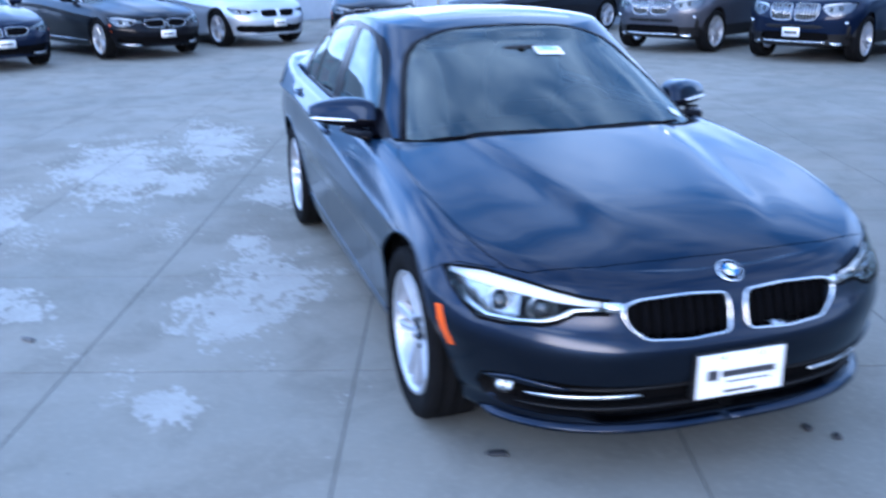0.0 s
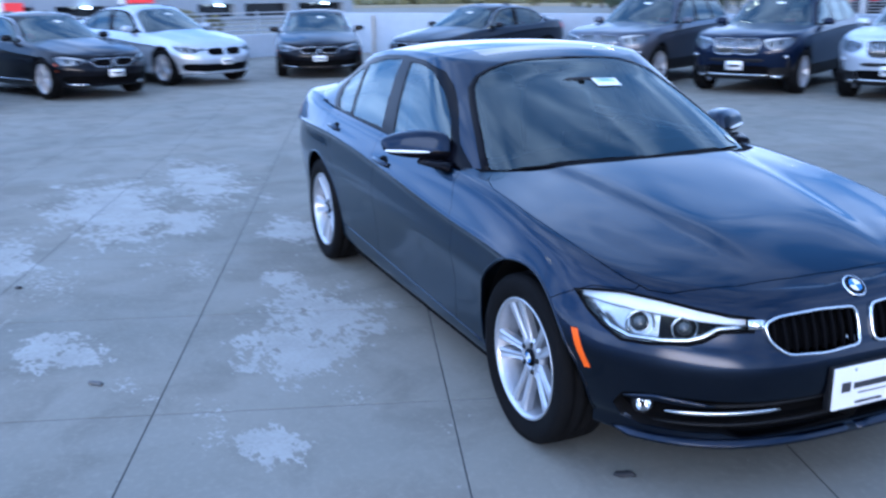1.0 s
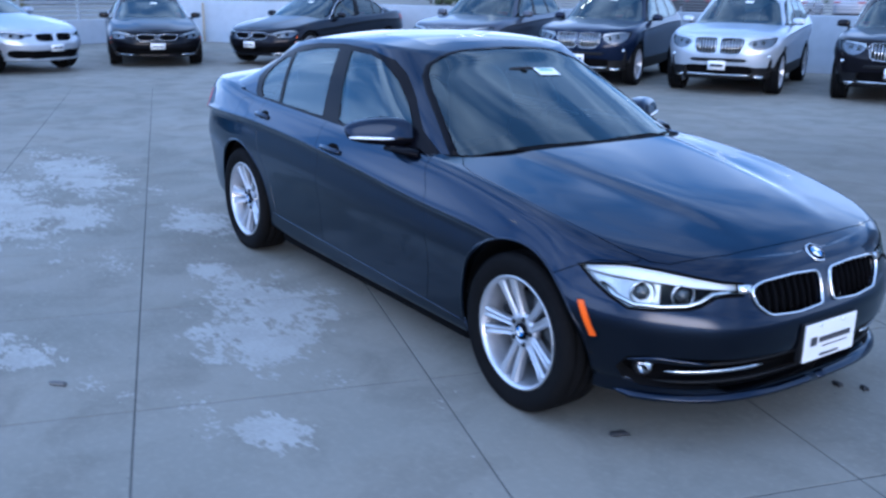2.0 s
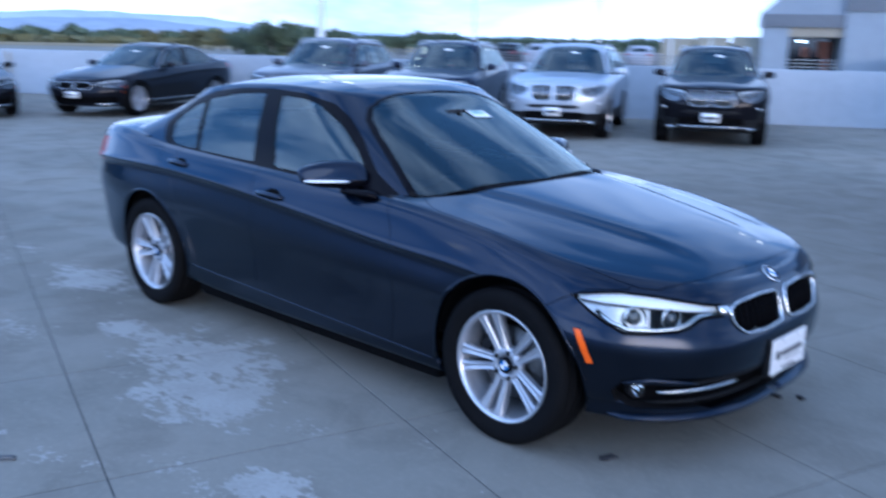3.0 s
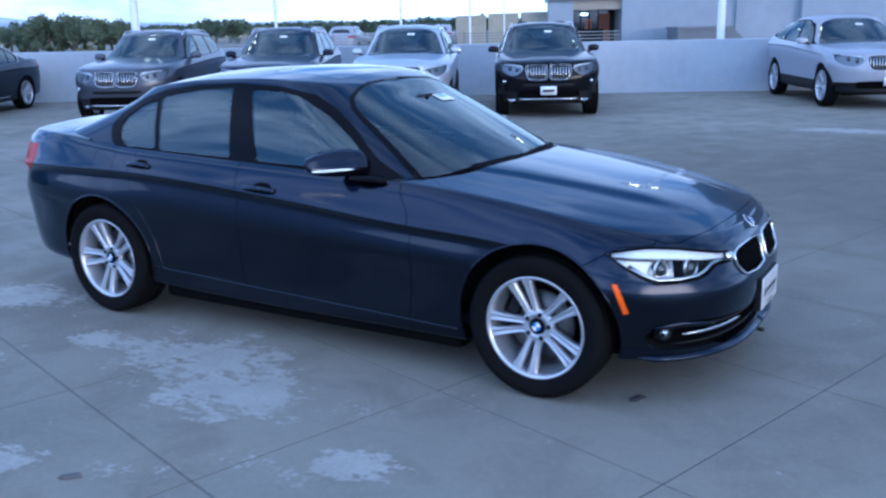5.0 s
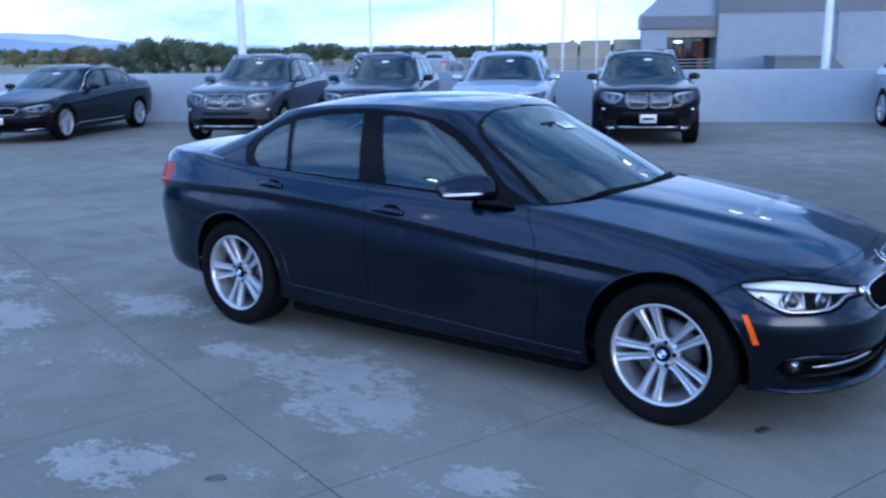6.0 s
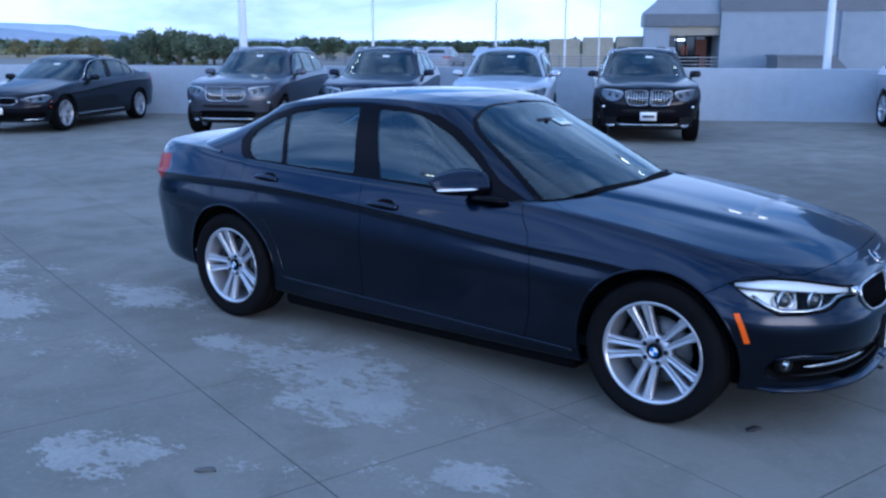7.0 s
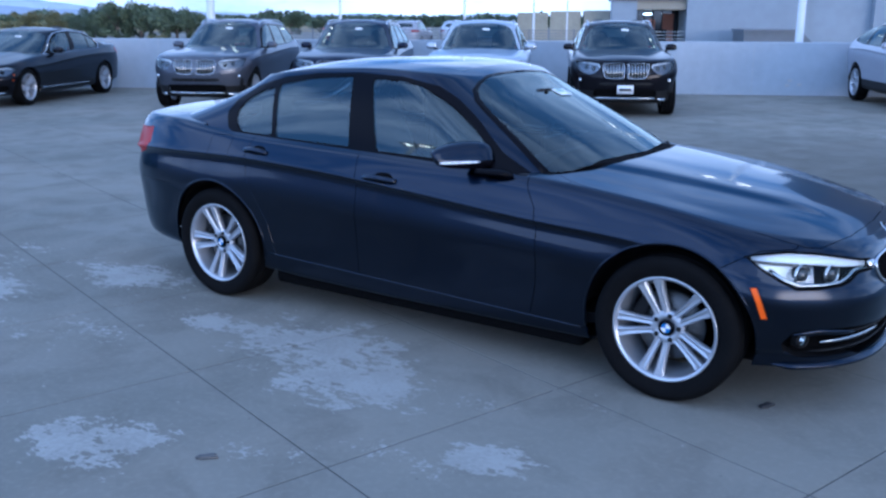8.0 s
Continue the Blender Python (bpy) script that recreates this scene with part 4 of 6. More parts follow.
    part("intake_surround", both((rimv, [(2 * i, 2 * i + 1, 2 * ((i + 1) % k) + 1, 2 * ((i + 1) % k)) for i in range(k)])), PLASTIC, car, "black plastic intake surround")
    for z, w, mat, nm, h0, h1, lab in ((0.330, 0.016, SATIN, "intake_strip", 0.94, 1.30, "satin silver strip across the air intake"), (0.285, 0.010, PLASTIC, "intake_slat", 0.90, 1.5, ""), (0.365, 0.010, PLASTIC, "intake_slat", 0.98, 1.5, "")):
        line = [on(tree, CORNER, h0 + (h1 - h0) * i / 10, z + 0.010 * (i / 10) ** 2) for i in range(11)]
        d = sweep([p - n * 0.010 for p, n in line], [n for p, n in line], w, 0.012, taper=[0.35, 0.8] + [1] * 8 + [0.7])
        pair(nm, d, mat, lab)
    line = [on(tree, CORNER, 0.80 + 0.30 * i / 8, 0.388 - 0.004 * abs(i - 3)) for i in range(9)]
    pair("intake_blade", sweep([p + n * 0.001 for p, n in line], [n for p, n in line], 0.024, 0.014, taper=[0.3, 0.7, 1, 1, 1, 1, 0.9, 0.7, 0.3]), PAINT)
    for s in (1, -1):
        f = (lambda d: d) if s > 0 else flip
        p, n = on(tree, CORNER, 0.862, 0.335)
        fog = new("fog_lamp")
        fog.parent = car
        q = Vector((1, 0.5, 0)).normalized().to_track_quat("Z", "Y").to_matrix()
        for nm, mat, prof in (("bezel", PLASTIC, [(0.026, 0.008), (0.031, 0.012), (0.036, 0.0), (0.036, -0.03)]), ("reflector", CHROME, [(0.0, -0.03), (0.015, -0.024), (0.028, 0.0)]), ("lens", LENS, [(0.0, 0.010), (0.015, 0.008), (0.028, 0.003)])):
            V2, F2 = lathe(prof, 24, "Z")
            part(nm, f(([q @ Vector(v) + p - n * 0.026 for v in V2], F2)), mat, fog)
    # front splitter
    line = [on(tree, CORNER, 0.74 + 0.41 * i / 10, 0.232) for i in range(11)]
    y1 = line[-1][0].y
    line += [on(tree, FRONT, y1 * (1 - (i + 1) / 8), 0.232) for i in range(8)]
    line[-1] = (line[-1][0], Vector((1, 0, 0)))
    ledge = [(Vector((n.x, n.y, 0)).normalized() * 0.35 + Vector((0, 0, 1))).normalized() for p, n in line]
    pair("splitter", sweep([p - Vector((n.x, n.y, 0)) * 0.010 for p, n in line], ledge, 0.075, 0.026, taper=[0.2, 0.6] + [1] * 17), PAINT)

    # number plate and its holder
    px, _ = on(tree, FRONT, 0.0, 0.45)
    x = px.x + 0.012
    part("plate_holder", from_bm("plate_holder", box(x - 0.03, x, -0.168, 0.168, 0.325, 0.485, 0.006), PLASTIC), None, car, "black plate holder")
    plate = part("dealer_plate", from_bm("dealer_plate", box(x, x + 0.006, -0.160, 0.160, 0.330, 0.480, 0.0025), WHITE_ENAMEL), None, car, "white dealer plate with dark lettering bars")
    for y0, y1, z0, z1 in ((-0.125, -0.085, 0.390, 0.425), (-0.072, 0.125, 0.397, 0.419), (-0.05, 0.11, 0.377, 0.382), (-0.06, 0.06, 0.341, 0.351)):
        part("lettering_bar", from_bm("lettering_bar", box(x + 0.006, x + 0.0072, y0, y1, z0, z1), INK), None, plate)
    for y in (-0.07, 0.07):
        part("screw", to_mesh("screw", ([(v[0] + x + 0.005, v[1] + y, v[2] + 0.466) for v in lathe([(0.0, 0.003), (0.005, 0.0025), (0.006, 0.0)], 12, "X")[0]], lathe([(0.0, 0.003), (0.005, 0.0025), (0.006, 0.0)], 12, "X")[1]), CHROME), None, plate)

    # bonnet roundel
    p, n = on(tree, (Vector((0, 1, 0)), Vector((-0.6, 0, 0.8)), Vector((0.8, 0, 0.6))), 0.0, -0.6 * 2.10 + 0.8 * 0.712)
    q = n.to_track_quat("Z", "X").to_matrix()
    badge = new("roundel")
    badge.parent = car
    badge["label"] = "round enamel badge in blue and white"
    for nm, mat, prof in (("badge_rim", CHROME, [(0.0, 0.001), (0.036, 0.003), (0.041, 0.004), (0.043, 0.0)]), ("badge_ring", TRIM, [(0.0, 0.0035), (0.026, 0.005), (0.037, 0.0048), (0.038, 0.003)])):
        V2, F2 = lathe(prof, 32, "Z")
        part(nm, ([q @ Vector(v) + p for v in V2], F2), mat, badge)
    for nm, mat, start in (("blue_quarter", BLUE, 0), ("white_quarter", WHITE_ENAMEL, 1)):
        V2, F2 = [], []
        for qd in (start, start + 2):
            o = len(V2)
            V2.append(q @ Vector((0, 0, 0.0065)) + p)
            for i in range(9):
                a = math.pi / 2 * (qd + i / 8)
                V2.append(q @ Vector((0.024 * math.cos(a), 0.024 * math.sin(a), 0.0065)) + p)
            F2 += [(o, o + i + 1, o + i + 2) for i in range(8)]
        part(nm, (V2, F2), mat, badge)

    # door handles
    for n, (x0, x1, z) in (("front_door", (-0.265, -0.055, 0.848)), ("rear_door", (-1.145, -0.965, 0.917))):
        for ob, s in zip(doors[n], (1, -1)):
            f = (lambda d: d) if s > 0 else flip
            pts = [on(tree, SIDE, x0 + (x1 - x0) * i / 8, z - 0.006 * i / 8) for i in range(9)]
            bow = [0.004, 0.014, 0.020, 0.023, 0.024, 0.023, 0.020, 0.014, 0.004]
            part("handle", f(sweep([p + m * b for (p, m), b in zip(pts, bow)], [m for p, m in pts], 0.026, 0.014)), PAINT, ob)
            # no hollow is cut: a flat near-black patch gives its shade
            mid = [on(tree, SIDE, x0 + (x1 - x0) * (0.30 + 0.58 * i / 6), z + 0.006) for i in range(7)]
            part("handle_recess", f(sweep([p for p, m in mid], [m for p, m in mid], 0.056, 0.004, taper=[0.3, 0.8, 1, 1, 1, 0.8, 0.3])), GAP, ob, "dark patch painted for the shaded hollow behind the handle")

    # door mirrors
    for s in (1, -1):
        f = (lambda d: d) if s > 0 else flip
        mir = new("door_mirror")
        mir.parent = car
        mir["label"] = "door mirror with painted cap and black foot"
        V, F = blob((0, 0, 0), (0.074, 0.136, 0.064), 3.5, 40, 28)
        V = [Vector(((max(v[0], -0.045) + 0.045) * (1 - 0.72 * ((v[1] + 0.136) / 0.272) ** 1.3) - 0.045, v[1], v[2] * (1 - 0.12 * (v[1] / 0.14)) + 0.008 * v[1] / 0.14)) for v in V]
        V = [Vector((v.x - 0.30 * max(0, v.z + 0.03) - 0.30 * (v.y + 0.136), v.y * 1.08, v.z)) for v in V]      # the front leans back
        V = [Vector((v.x, v.y, v.z * (1 - 0.42 * max(0, (v.y + 0.03) / 0.166) ** 1.6) if v.z > -0.02 else v.z)) for v in V]
        c = Vector((0.402, 0.895, 1.010))
        cap = [fc for fc in F if sum(V[i].z for i in fc) / 4 > -0.026]
        low = [fc for fc in F if sum(V[i].z for i in fc) / 4 <= -0.026]
        part("mirror_cap", f(([v + c for v in V], cap)), PAINT, mir)
        part("mirror_base", f(([v + c for v in V], low)), TRIM, mir)
        line = []
        for i in range(9):
            y = -0.035 + 0.164 * i / 8
            line.append(c + Vector((0.119 * (1 - 0.72 * ((y + 0.136) / 0.272) ** 1.3) * (1 - 0.5 * max(0, i / 8 - 0.8)) - 0.045 - 0.30 * (y + 0.136), y * 1.08, -0.029 + 0.004 * i / 8)))
        part("indicator_strip", f(sweep(line, [Vector((1, 0.35, -0.2))] * 9, 0.012, 0.010, taper=[0.4, 0.9] + [1] * 6 + [0.6])), LAMP_WHITE, mir, "white indicator strip")
        foot = [Vector((0.545, 0.800, 0.925)), Vector((0.52, 0.835, 0.935)), Vector((0.475, 0.865, 0.940)), Vector((0.42, 0.895, 0.945))]
        part("mirror_foot", f(sweep(foot, [Vector((0, 0, 1))] * 4, 0.11, 0.035, taper=[1.2, 0.95, 0.8, 0.7])), TRIM, mir)
        gl = [c + Vector((-0.048 - 0.30 * (y * 0.10 + 0.136), y * 0.10, z * 0.045)) for y, z in ((-1, -1), (1, -0.8), (1, 0.8), (-1, 1))]
        part("mirror_glass", f((gl, [(3, 2, 1, 0)])), CHROME, mir)

    # black printed border of the windscreen
    rim = [on(ctree, TOP, x, y) for x, y in ((0.118, 0.0), (0.118, 0.14), (0.122, 0.28), (0.140, 0.41), (0.165, 0.50), (0.215, 0.552), (0.31, 0.590), (0.41, 0.622), (0.52, 0.655), (0.63, 0.688), (0.71, 0.708))]
    pair("windscreen_border", sweep([p + n * 0.0005 for p, n in rim], [n for p, n in rim], 0.036, 0.004, taper=[0.5, 0.5, 0.5, 0.6, 0.8, 1, 1, 1, 1, 1, 1]), TRIM, "black printed border of the windscreen")

    # wipers
    for y0, y1, lab in ((-0.66, 0.02, ""), (-0.05, 0.56, "")):
        line = []
        for i in range(9):
            y = y0 + (y1 - y0) * i / 8
            p, n = on(ctree, TOP, 0.960 - 0.42 * (y * y) - 0.015 * i / 8, abs(y))
            n = Vector((n.x, math.copysign(n.y, y), n.z))
            line.append((Vector((p.x, y, p.z)) + n * 0.010, n))
        part("wiper", sweep([p for p, n in line], [n for p, n in line], 0.012, 0.012), COWL_BLACK, car, "black wiper blade")

    # stickers inside the windscreen
    def patch(x0, x1, y0, y1, name, mat, label):
        V, F = [], []
        for i in range(5):
            for j in range(5):
                x, y = x0 + (x1 - x0) * i / 4, y0 + (y1 - y0) * j / 4
                p, n = on(ctree, TOP, x, abs(y))
                V.append((p.x, y, p.z + 0.0035))
        for i in range(4):
            for j in range(4):
                F.append((i * 5 + j, i * 5 + j + 1, (i + 1) * 5 + j + 1, (i + 1) * 5 + j))
        return part(name, (V, F), mat, car, label)

    patch(0.315, 0.385, 0.055, 0.195, "paper_sticker", STICKER, "white paper sticker on the windscreen")
    patch(0.318, 0.350, 0.075, 0.175, "sticker_print", material("pale_green_print", (0.25, 0.42, 0.40), 0.6), "pale green print bar")
    patch(0.70, 0.745, 0.585, 0.635, "inspection_sticker", STICKER, "small round-cornered sticker in the windscreen corner")
    # mirror inside
    part("rear_view_mirror", to_mesh("rear_view_mirror", blob((0.30, 0.0, 1.245), (0.020, 0.105, 0.030), 3.4), CABIN), None, car, "dark rear-view mirror")
    part("mirror_stalk", sweep([Vector((0.32, 0, 1.272)), Vector((0.30, 0, 1.25))], [Vector((1, 0, 0))] * 2, 0.04, 0.03), CABIN, car)

    # wheels
    for x in AXLES:
        for s in (1, -1):
            wheel(car, x, s * 0.778, 0.330, s)

    # cabin
    part("cabin_floor", from_bm("cabin_floor", box(-1.6, 1.0, -0.74, 0.74, 0.25, 0.30), CABIN), None, car, "black carpeted floor")
    for s in (1, -1):
        part("door_lining", from_bm("door_lining", box(-1.3, 0.7, s * 0.75 - 0.02, s * 0.75 + 0.02, 0.3, 0.93, 0.015), CABIN), None, car, "black door lining")
    dash = blob((0.62, 0, 0.80), (0.30, 0.74, 0.155), 4.0, 32, 16)
    part("dashboard", to_mesh("dashboard", dash, CABIN), None, car, "black dashboard")
    part("instrument_hood", to_mesh("instrument_hood", blob((0.44, 0.37, 0.955), (0.12, 0.20, 0.045), 3.0), CABIN), None, car)
    part("centre_screen", from_bm("centre_screen", box(0.36, 0.385, -0.13, 0.13, 0.93, 1.02, 0.006), TRIM), None, car, "black centre screen")
    V, F = lathe([(0.185 + 0.016 * math.cos(a), 0.016 * math.sin(a)) for a in [2 * math.pi * i / 10 for i in range(11)]], 36, "X")
    r = Matrix.Rotation(radians(-22), 3, "Y")
    sw = new("steering_wheel")
    sw.parent = car
    part("wheel_rim", ([r @ Vector(v) + Vector((0.26, 0.37, 0.88)) for v in V], F), CABIN, sw)
    part("wheel_boss", to_mesh("wheel_boss", blob((0.275, 0.37, 0.87), (0.03, 0.09, 0.07), 2.6), CABIN), None, sw)
    part("wheel_spoke", from_bm("wheel_spoke", box(0.262, 0.285, 0.20, 0.54, 0.86, 0.895, 0.008), CABIN), None, sw)
    for y in (0.37, -0.37):
        st = new("front_seat")
        st.parent = car
        st.matrix_basis = pose(-0.13, y, 0.52)
        for nm, d in zip(("cushion", "backrest", "headrest"), seat_data()):
            part(nm, d, SEAT, st)
    rear = new("rear_seat")
    rear.parent = car
    part("bench", to_mesh("bench", blob((-0.90, 0, 0.50), (0.28, 0.66, 0.11), 4.5, 32), SEAT), None, rear)
    bb = blob((-1.24, 0, 0.80), (0.09, 0.66, 0.30), 4.0, 32)
    part("bench_back", ([(v[0] - 0.35 * (v[2] - 0.6), v[1], v[2]) for v in bb[0]], bb[1]), SEAT, rear)
    for y in (0.36, -0.36):
        part("headrest", to_mesh("headrest", blob((-1.38, y, 1.10), (0.05, 0.13, 0.07), 3.0), SEAT), None, rear)
    part("parcel_shelf", from_bm("parcel_shelf", box(-1.85, -1.36, -0.62, 0.62, 0.985, 1.005, 0.006), CABIN), None, car, "black parcel shelf")
    V, F, N = joined(P["roof"], P["sunroof"])
    inner = [(Vector(v) - Vector(n) * 0.028, n) for v, n in zip(V, N)]
    part("headliner", both(([p for p, n in inner], [tuple(reversed(f)) for f in F], [(-n[0], -n[1], -n[2]) for p, n in inner])), HEADLINER, car, "pale cloth headliner")
    return car


saloon()

# ---- the other parked cars ----
def scaled(data, s):
    """A half-car sheet stretched to another car's size; s[3] tells a tall car, whose face sits higher."""
    tall = len(s) > 3 and s[3]
    up = lambda z: float(np.interp(z, SUV_LOW, SUV_HIGH)) if tall else z
    V = [(v[0] * s[0], v[1] * s[1], up(v[2]) * s[2]) for v in data[0]]
    N = None
    if len(data) > 2 and data[2] is not None:
        N = []
        for v, n in zip(data[0], data[2]):
            k = (up(v[2] + 0.02) - up(v[2] - 0.02)) / 0.04 if tall else 1.0
            N.append(Vector((n[0] / s[0], n[1] / s[1], n[2] / (s[2] * max(k, 0.5)))).normalized())
    return V, data[1], N


def parked_car(name, spec, s, wheel_r, clad, label, category="car", strip=False, holes=INTAKE):
    """A parked car with its parts: body sheets, panes, lamps, grille, wheels."""
    car = tagged(new(name), label, category, "cars parked along the edge of the deck")
    P, (tree, ctree) = half_panels(spec, False)
    both = lambda d: joined(d, flip(d))

    def add(nm, data, mat, lab="", parent=car):
        return part(nm, scaled(data, s), mat, parent, lab)

    def pair(nm, data, mat, lab="", parent=car):
        add(nm, data, mat, lab, parent)
        add(nm, flip(data), mat, lab, parent)

    add("body", both(panel(P["body"], 0.001)), PAINT)
    add("lower_skirt", both(panel(P["cladding"], 0.002)), PLASTIC if clad else PAINT, "black plastic lower cladding" if clad else "")
    add("bonnet", both(panel(P["bonnet"], 0.003)), PAINT)
    add("roof", both(panel(P["roof"], 0.001, 0.02)), PAINT)
    add("cowl", both(panel(P["cowl"], 0.001, 0.01, 0.004)), PLASTIC, "black plastic scuttle")
    add("windscreen", both(panel(P["windscreen"], 0.0, 0.004, 0.002)), GLASS_PARKED, "tinted windscreen")
    add("back_window", both(panel(P["back_window"], 0.0, 0.004, 0.002)), GLASS_DARK, "dark back window")
    pair("window_trim", panel(P["window_trim"], 0.0005, 0.02, -0.001), TRIM, "black window surround")
    for n in ("front_window", "rear_window", "quarter_window"):
        pair(n, panel(P[n], 0.0, 0.004, 0.003), GLASS_PARKED if n == "front_window" else GLASS_DARK, "tinted side window")
    pair("tail_lamp", panel(P["tail_lamp"], 0.001, 0.02), RED_LENS, "red tail lamp")
    lamp_top = (HEADLIGHT_TALL if spec.get("tall") else HEADLIGHT)[1:6]
    for sd in (1, -1):
        f = (lambda d: d) if sd > 0 else flip
        lamp = new("headlight")
        lamp.parent = car
        lamp["label"] = "clear headlight"
        V, F, N = P["headlight_lens"]
        add("lens", f(panel(P["headlight_lens"], 0.001, 0.01, 0.001)), LENS, "", lamp)
        add("reflector", f(([Vector(v) - Vector(n) * 0.03 for v, n in zip(V, N)], F, N)), LAMP_DARK, "", lamp)
        brow = [on(tree, CORNER, h - 0.005, z - 0.012) for h, z in lamp_top]
        add("light_bar", f(sweep([p - n * 0.008 for p, n in brow], [n for p, n in brow], 0.018, 0.008)), LAMP_WHITE, "", lamp)
        for h, z in ((0.95, 0.615), (1.09, 0.595)) if spec.get("tall") else ((0.86, 0.640), (1.03, 0.632)):
            p, n = on(tree, CORNER, h, z)
            q = Vector((1, 0.45, 0)).normalized().to_track_quat("Z", "Y").to_matrix()
            V2, F2 = lathe([(0.0, 0.012), (0.026, 0.008), (0.034, 0.0), (0.036, -0.02)], 16, "Z")
            add("projector", f(([q @ Vector(v) + p - n * 0.022 for v in V2], F2)), LENS_EYE if spec.get("tall") else TRIM, "", lamp)
        gr = new("kidney_grille")
        gr.parent = car
        gr["label"] = "chrome-framed kidney grille"
        kid = KIDNEY_TALL if spec.get("tall") else KIDNEY
        reach = max(y for y, z in kid) - 0.075
        pts = [on(tree, FRONT, y, z) for y, z in kid]
        add("chrome_frame", f(sweep([p + n * 0.003 for p, n in pts], [n for p, n in pts], 0.008 if spec.get("tall") else 0.010, 0.014, True)), CHROME, "", gr)
        V, F, N = P["grille_hole"]
        add("backing", f(([Vector(v) - Vector((0.04, 0, 0)) for v in V], F, N)), GAP, "", gr)
        for i in range(7):
            y = 0.060 + i * reach / 6.5
            z0 = min(z for _, z in kid) + 0.006 + max(0, y - reach + 0.01) * 0.9
            p0, p1 = on(tree, FRONT, y, z0)[0], on(tree, FRONT, y, max(z for _, z in kid) - 0.006)[0]
            add("bar", f(sweep([p0 - Vector((0.004, 0, 0)), p1 - Vector((0.004, 0, 0))], [Vector((0, 1, 0))] * 2, 0.02, 0.017)), SATIN if clad else TRIM, "", gr)
        mir = new("door_mirror")
        mir.parent = car
        V, F = blob((0.40, 0.925, 1.0), (0.06, 0.105, 0.062), 2.8, 20, 14)
        add("mirror_housing", f((V, F)), PAINT, "", mir)
        add("mirror_foot", f(sweep([Vector((0.54, 0.80, 0.93)), Vector((0.44, 0.87, 0.95))], [Vector((0, 0, 1))] * 2, 0.09, 0.03)), TRIM, "", mir)
    V, F, N = P["intake_hole"]
    add("air_intake", both(([Vector(v) - Vector(n) * 0.04 for v, n in zip(V, N)], F, N)), GAP, "black air intake")
    if strip:
        line = [on(tree, CORNER, 0.86 + 0.20 * i / 6, 0.225 + 0.004 * abs(i - 3)) for i in range(7)]
        d = sweep([p + n * 0.004 for p, n in line], [n for p, n in line], 0.034, 0.014, taper=[0.4, 0.8, 1, 1, 1, 0.8, 0.5])
        middle = [on(tree, FRONT, 0.50 * i / 8, 0.248) for i in range(9)]
        add("skid_strip", both(sweep([p + n * 0.005 for p, n in middle], [n for p, n in middle], 0.014, 0.010)), SATIN, "silver strip under the lower intake")
        pair("skid_plate", d, SATIN, "silver skid plate under the bumper")
        line = [on(tree, FRONT, 0.46 * i / 8, 0.405) for i in range(9)]
        d = sweep([p - n * 0.002 for p, n in line], [n for p, n in line], 0.040, 0.012, taper=[1] * 7 + [0.85, 0.4])
        add("upper_intake", both(d), PLASTIC, "black slot across the bumper")
        line = [on(tree, CORNER, 0.80, 0.285 + 0.14 * i / 5) for i in range(6)]
        d = sweep([p - n * 0.002 for p, n in line], [n for p, n in line], 0.085, 0.014, taper=[0.6, 1, 1, 1, 0.8, 0.4])
        pair("corner_intake", d, PLASTIC, "black corner intake")
        pair("fog_lamp", scaled(blob(on(tree, CORNER, 0.86, 0.445)[0], (0.02, 0.03, 0.018), 2.4, 16, 10), (1, 1, 1)), CHROME, "round fog lamp")
    if strip:
        rail = [on(ctree, TOP, 0.02 - 1.72 * i / 12, 0.575 - 0.02 * (i / 12)) for i in range(13)]
        lift = [0.0] + [0.028] * 11 + [0.0]
        pair("roof_rail", sweep([p + Vector((0, 0, h)) for (p, n), h in zip(rail, lift)], [Vector((0, 0.3, 1))] * 13, 0.03, 0.022), SATIN, "silver roof rail")
    for cx in (1.405, -1.405):
        pair("wheel_liner", ([(v[0], v[1], float(np.interp(v[2] * 1.12, SUV_HIGH, SUV_LOW))) for v in liner(cx)[0]], liner(cx)[1]) if spec.get("tall") else liner(cx), PLASTIC, "black wheel arch liner")
    x = on(tree, FRONT, 0.0, 0.44)[0].x + 0.01
    lift = -0.075 if spec.get("tall") else 0.0
    plate = add("dealer_plate", plate_box(x + 0.012, 0.135, 0.047 if lift else 0.06, 0.008, lift), WHITE_ENAMEL, "white dealer plate with a dark bar")
    add("lettering_bar", plate_box(x + 0.022, 0.10, 0.014, 0.002, lift), INK, "", plate)
    if not clad and not strip and s[0] > 1.1:
        edge = [on(ctree, SIDE, a, b) for a, b in DLO]
        pair("window_chrome", sweep([p + n * 0.003 for p, n in edge], [n for p, n in edge], 0.016, 0.010, True), CHROME, "chrome line round the side windows")
        line = [on(tree, CORNER, 0.80 + 0.36 * i / 8, 0.262 - 0.012 * (i / 8)) for i in range(9)]
        pair("chrome_strip", sweep([p + n * 0.003 for p, n in line], [n for p, n in line], 0.020, 0.014, taper=[0.3, 0.7] + [1] * 7), CHROME, "chrome strip under the bumper")
        line = [on(tree, SIDE, 0.95 - 1.85 * i / 10, 0.30) for i in range(11)]
        pair("sill_strip", sweep([p + n * 0.003 for p, n in line], [n for p, n in line], 0.014, 0.008), CHROME, "chrome line along the sill")
        a, b = on(tree, SIDE, 1.79, 0.60), on(tree, SIDE, 1.82, 0.48)
        pair("side_marker", sweep([a[0], b[0]], [a[1], b[1]], 0.026, 0.012), AMBER, "amber side reflector")
    high = 1.16 if spec.get("tall") else s[2]
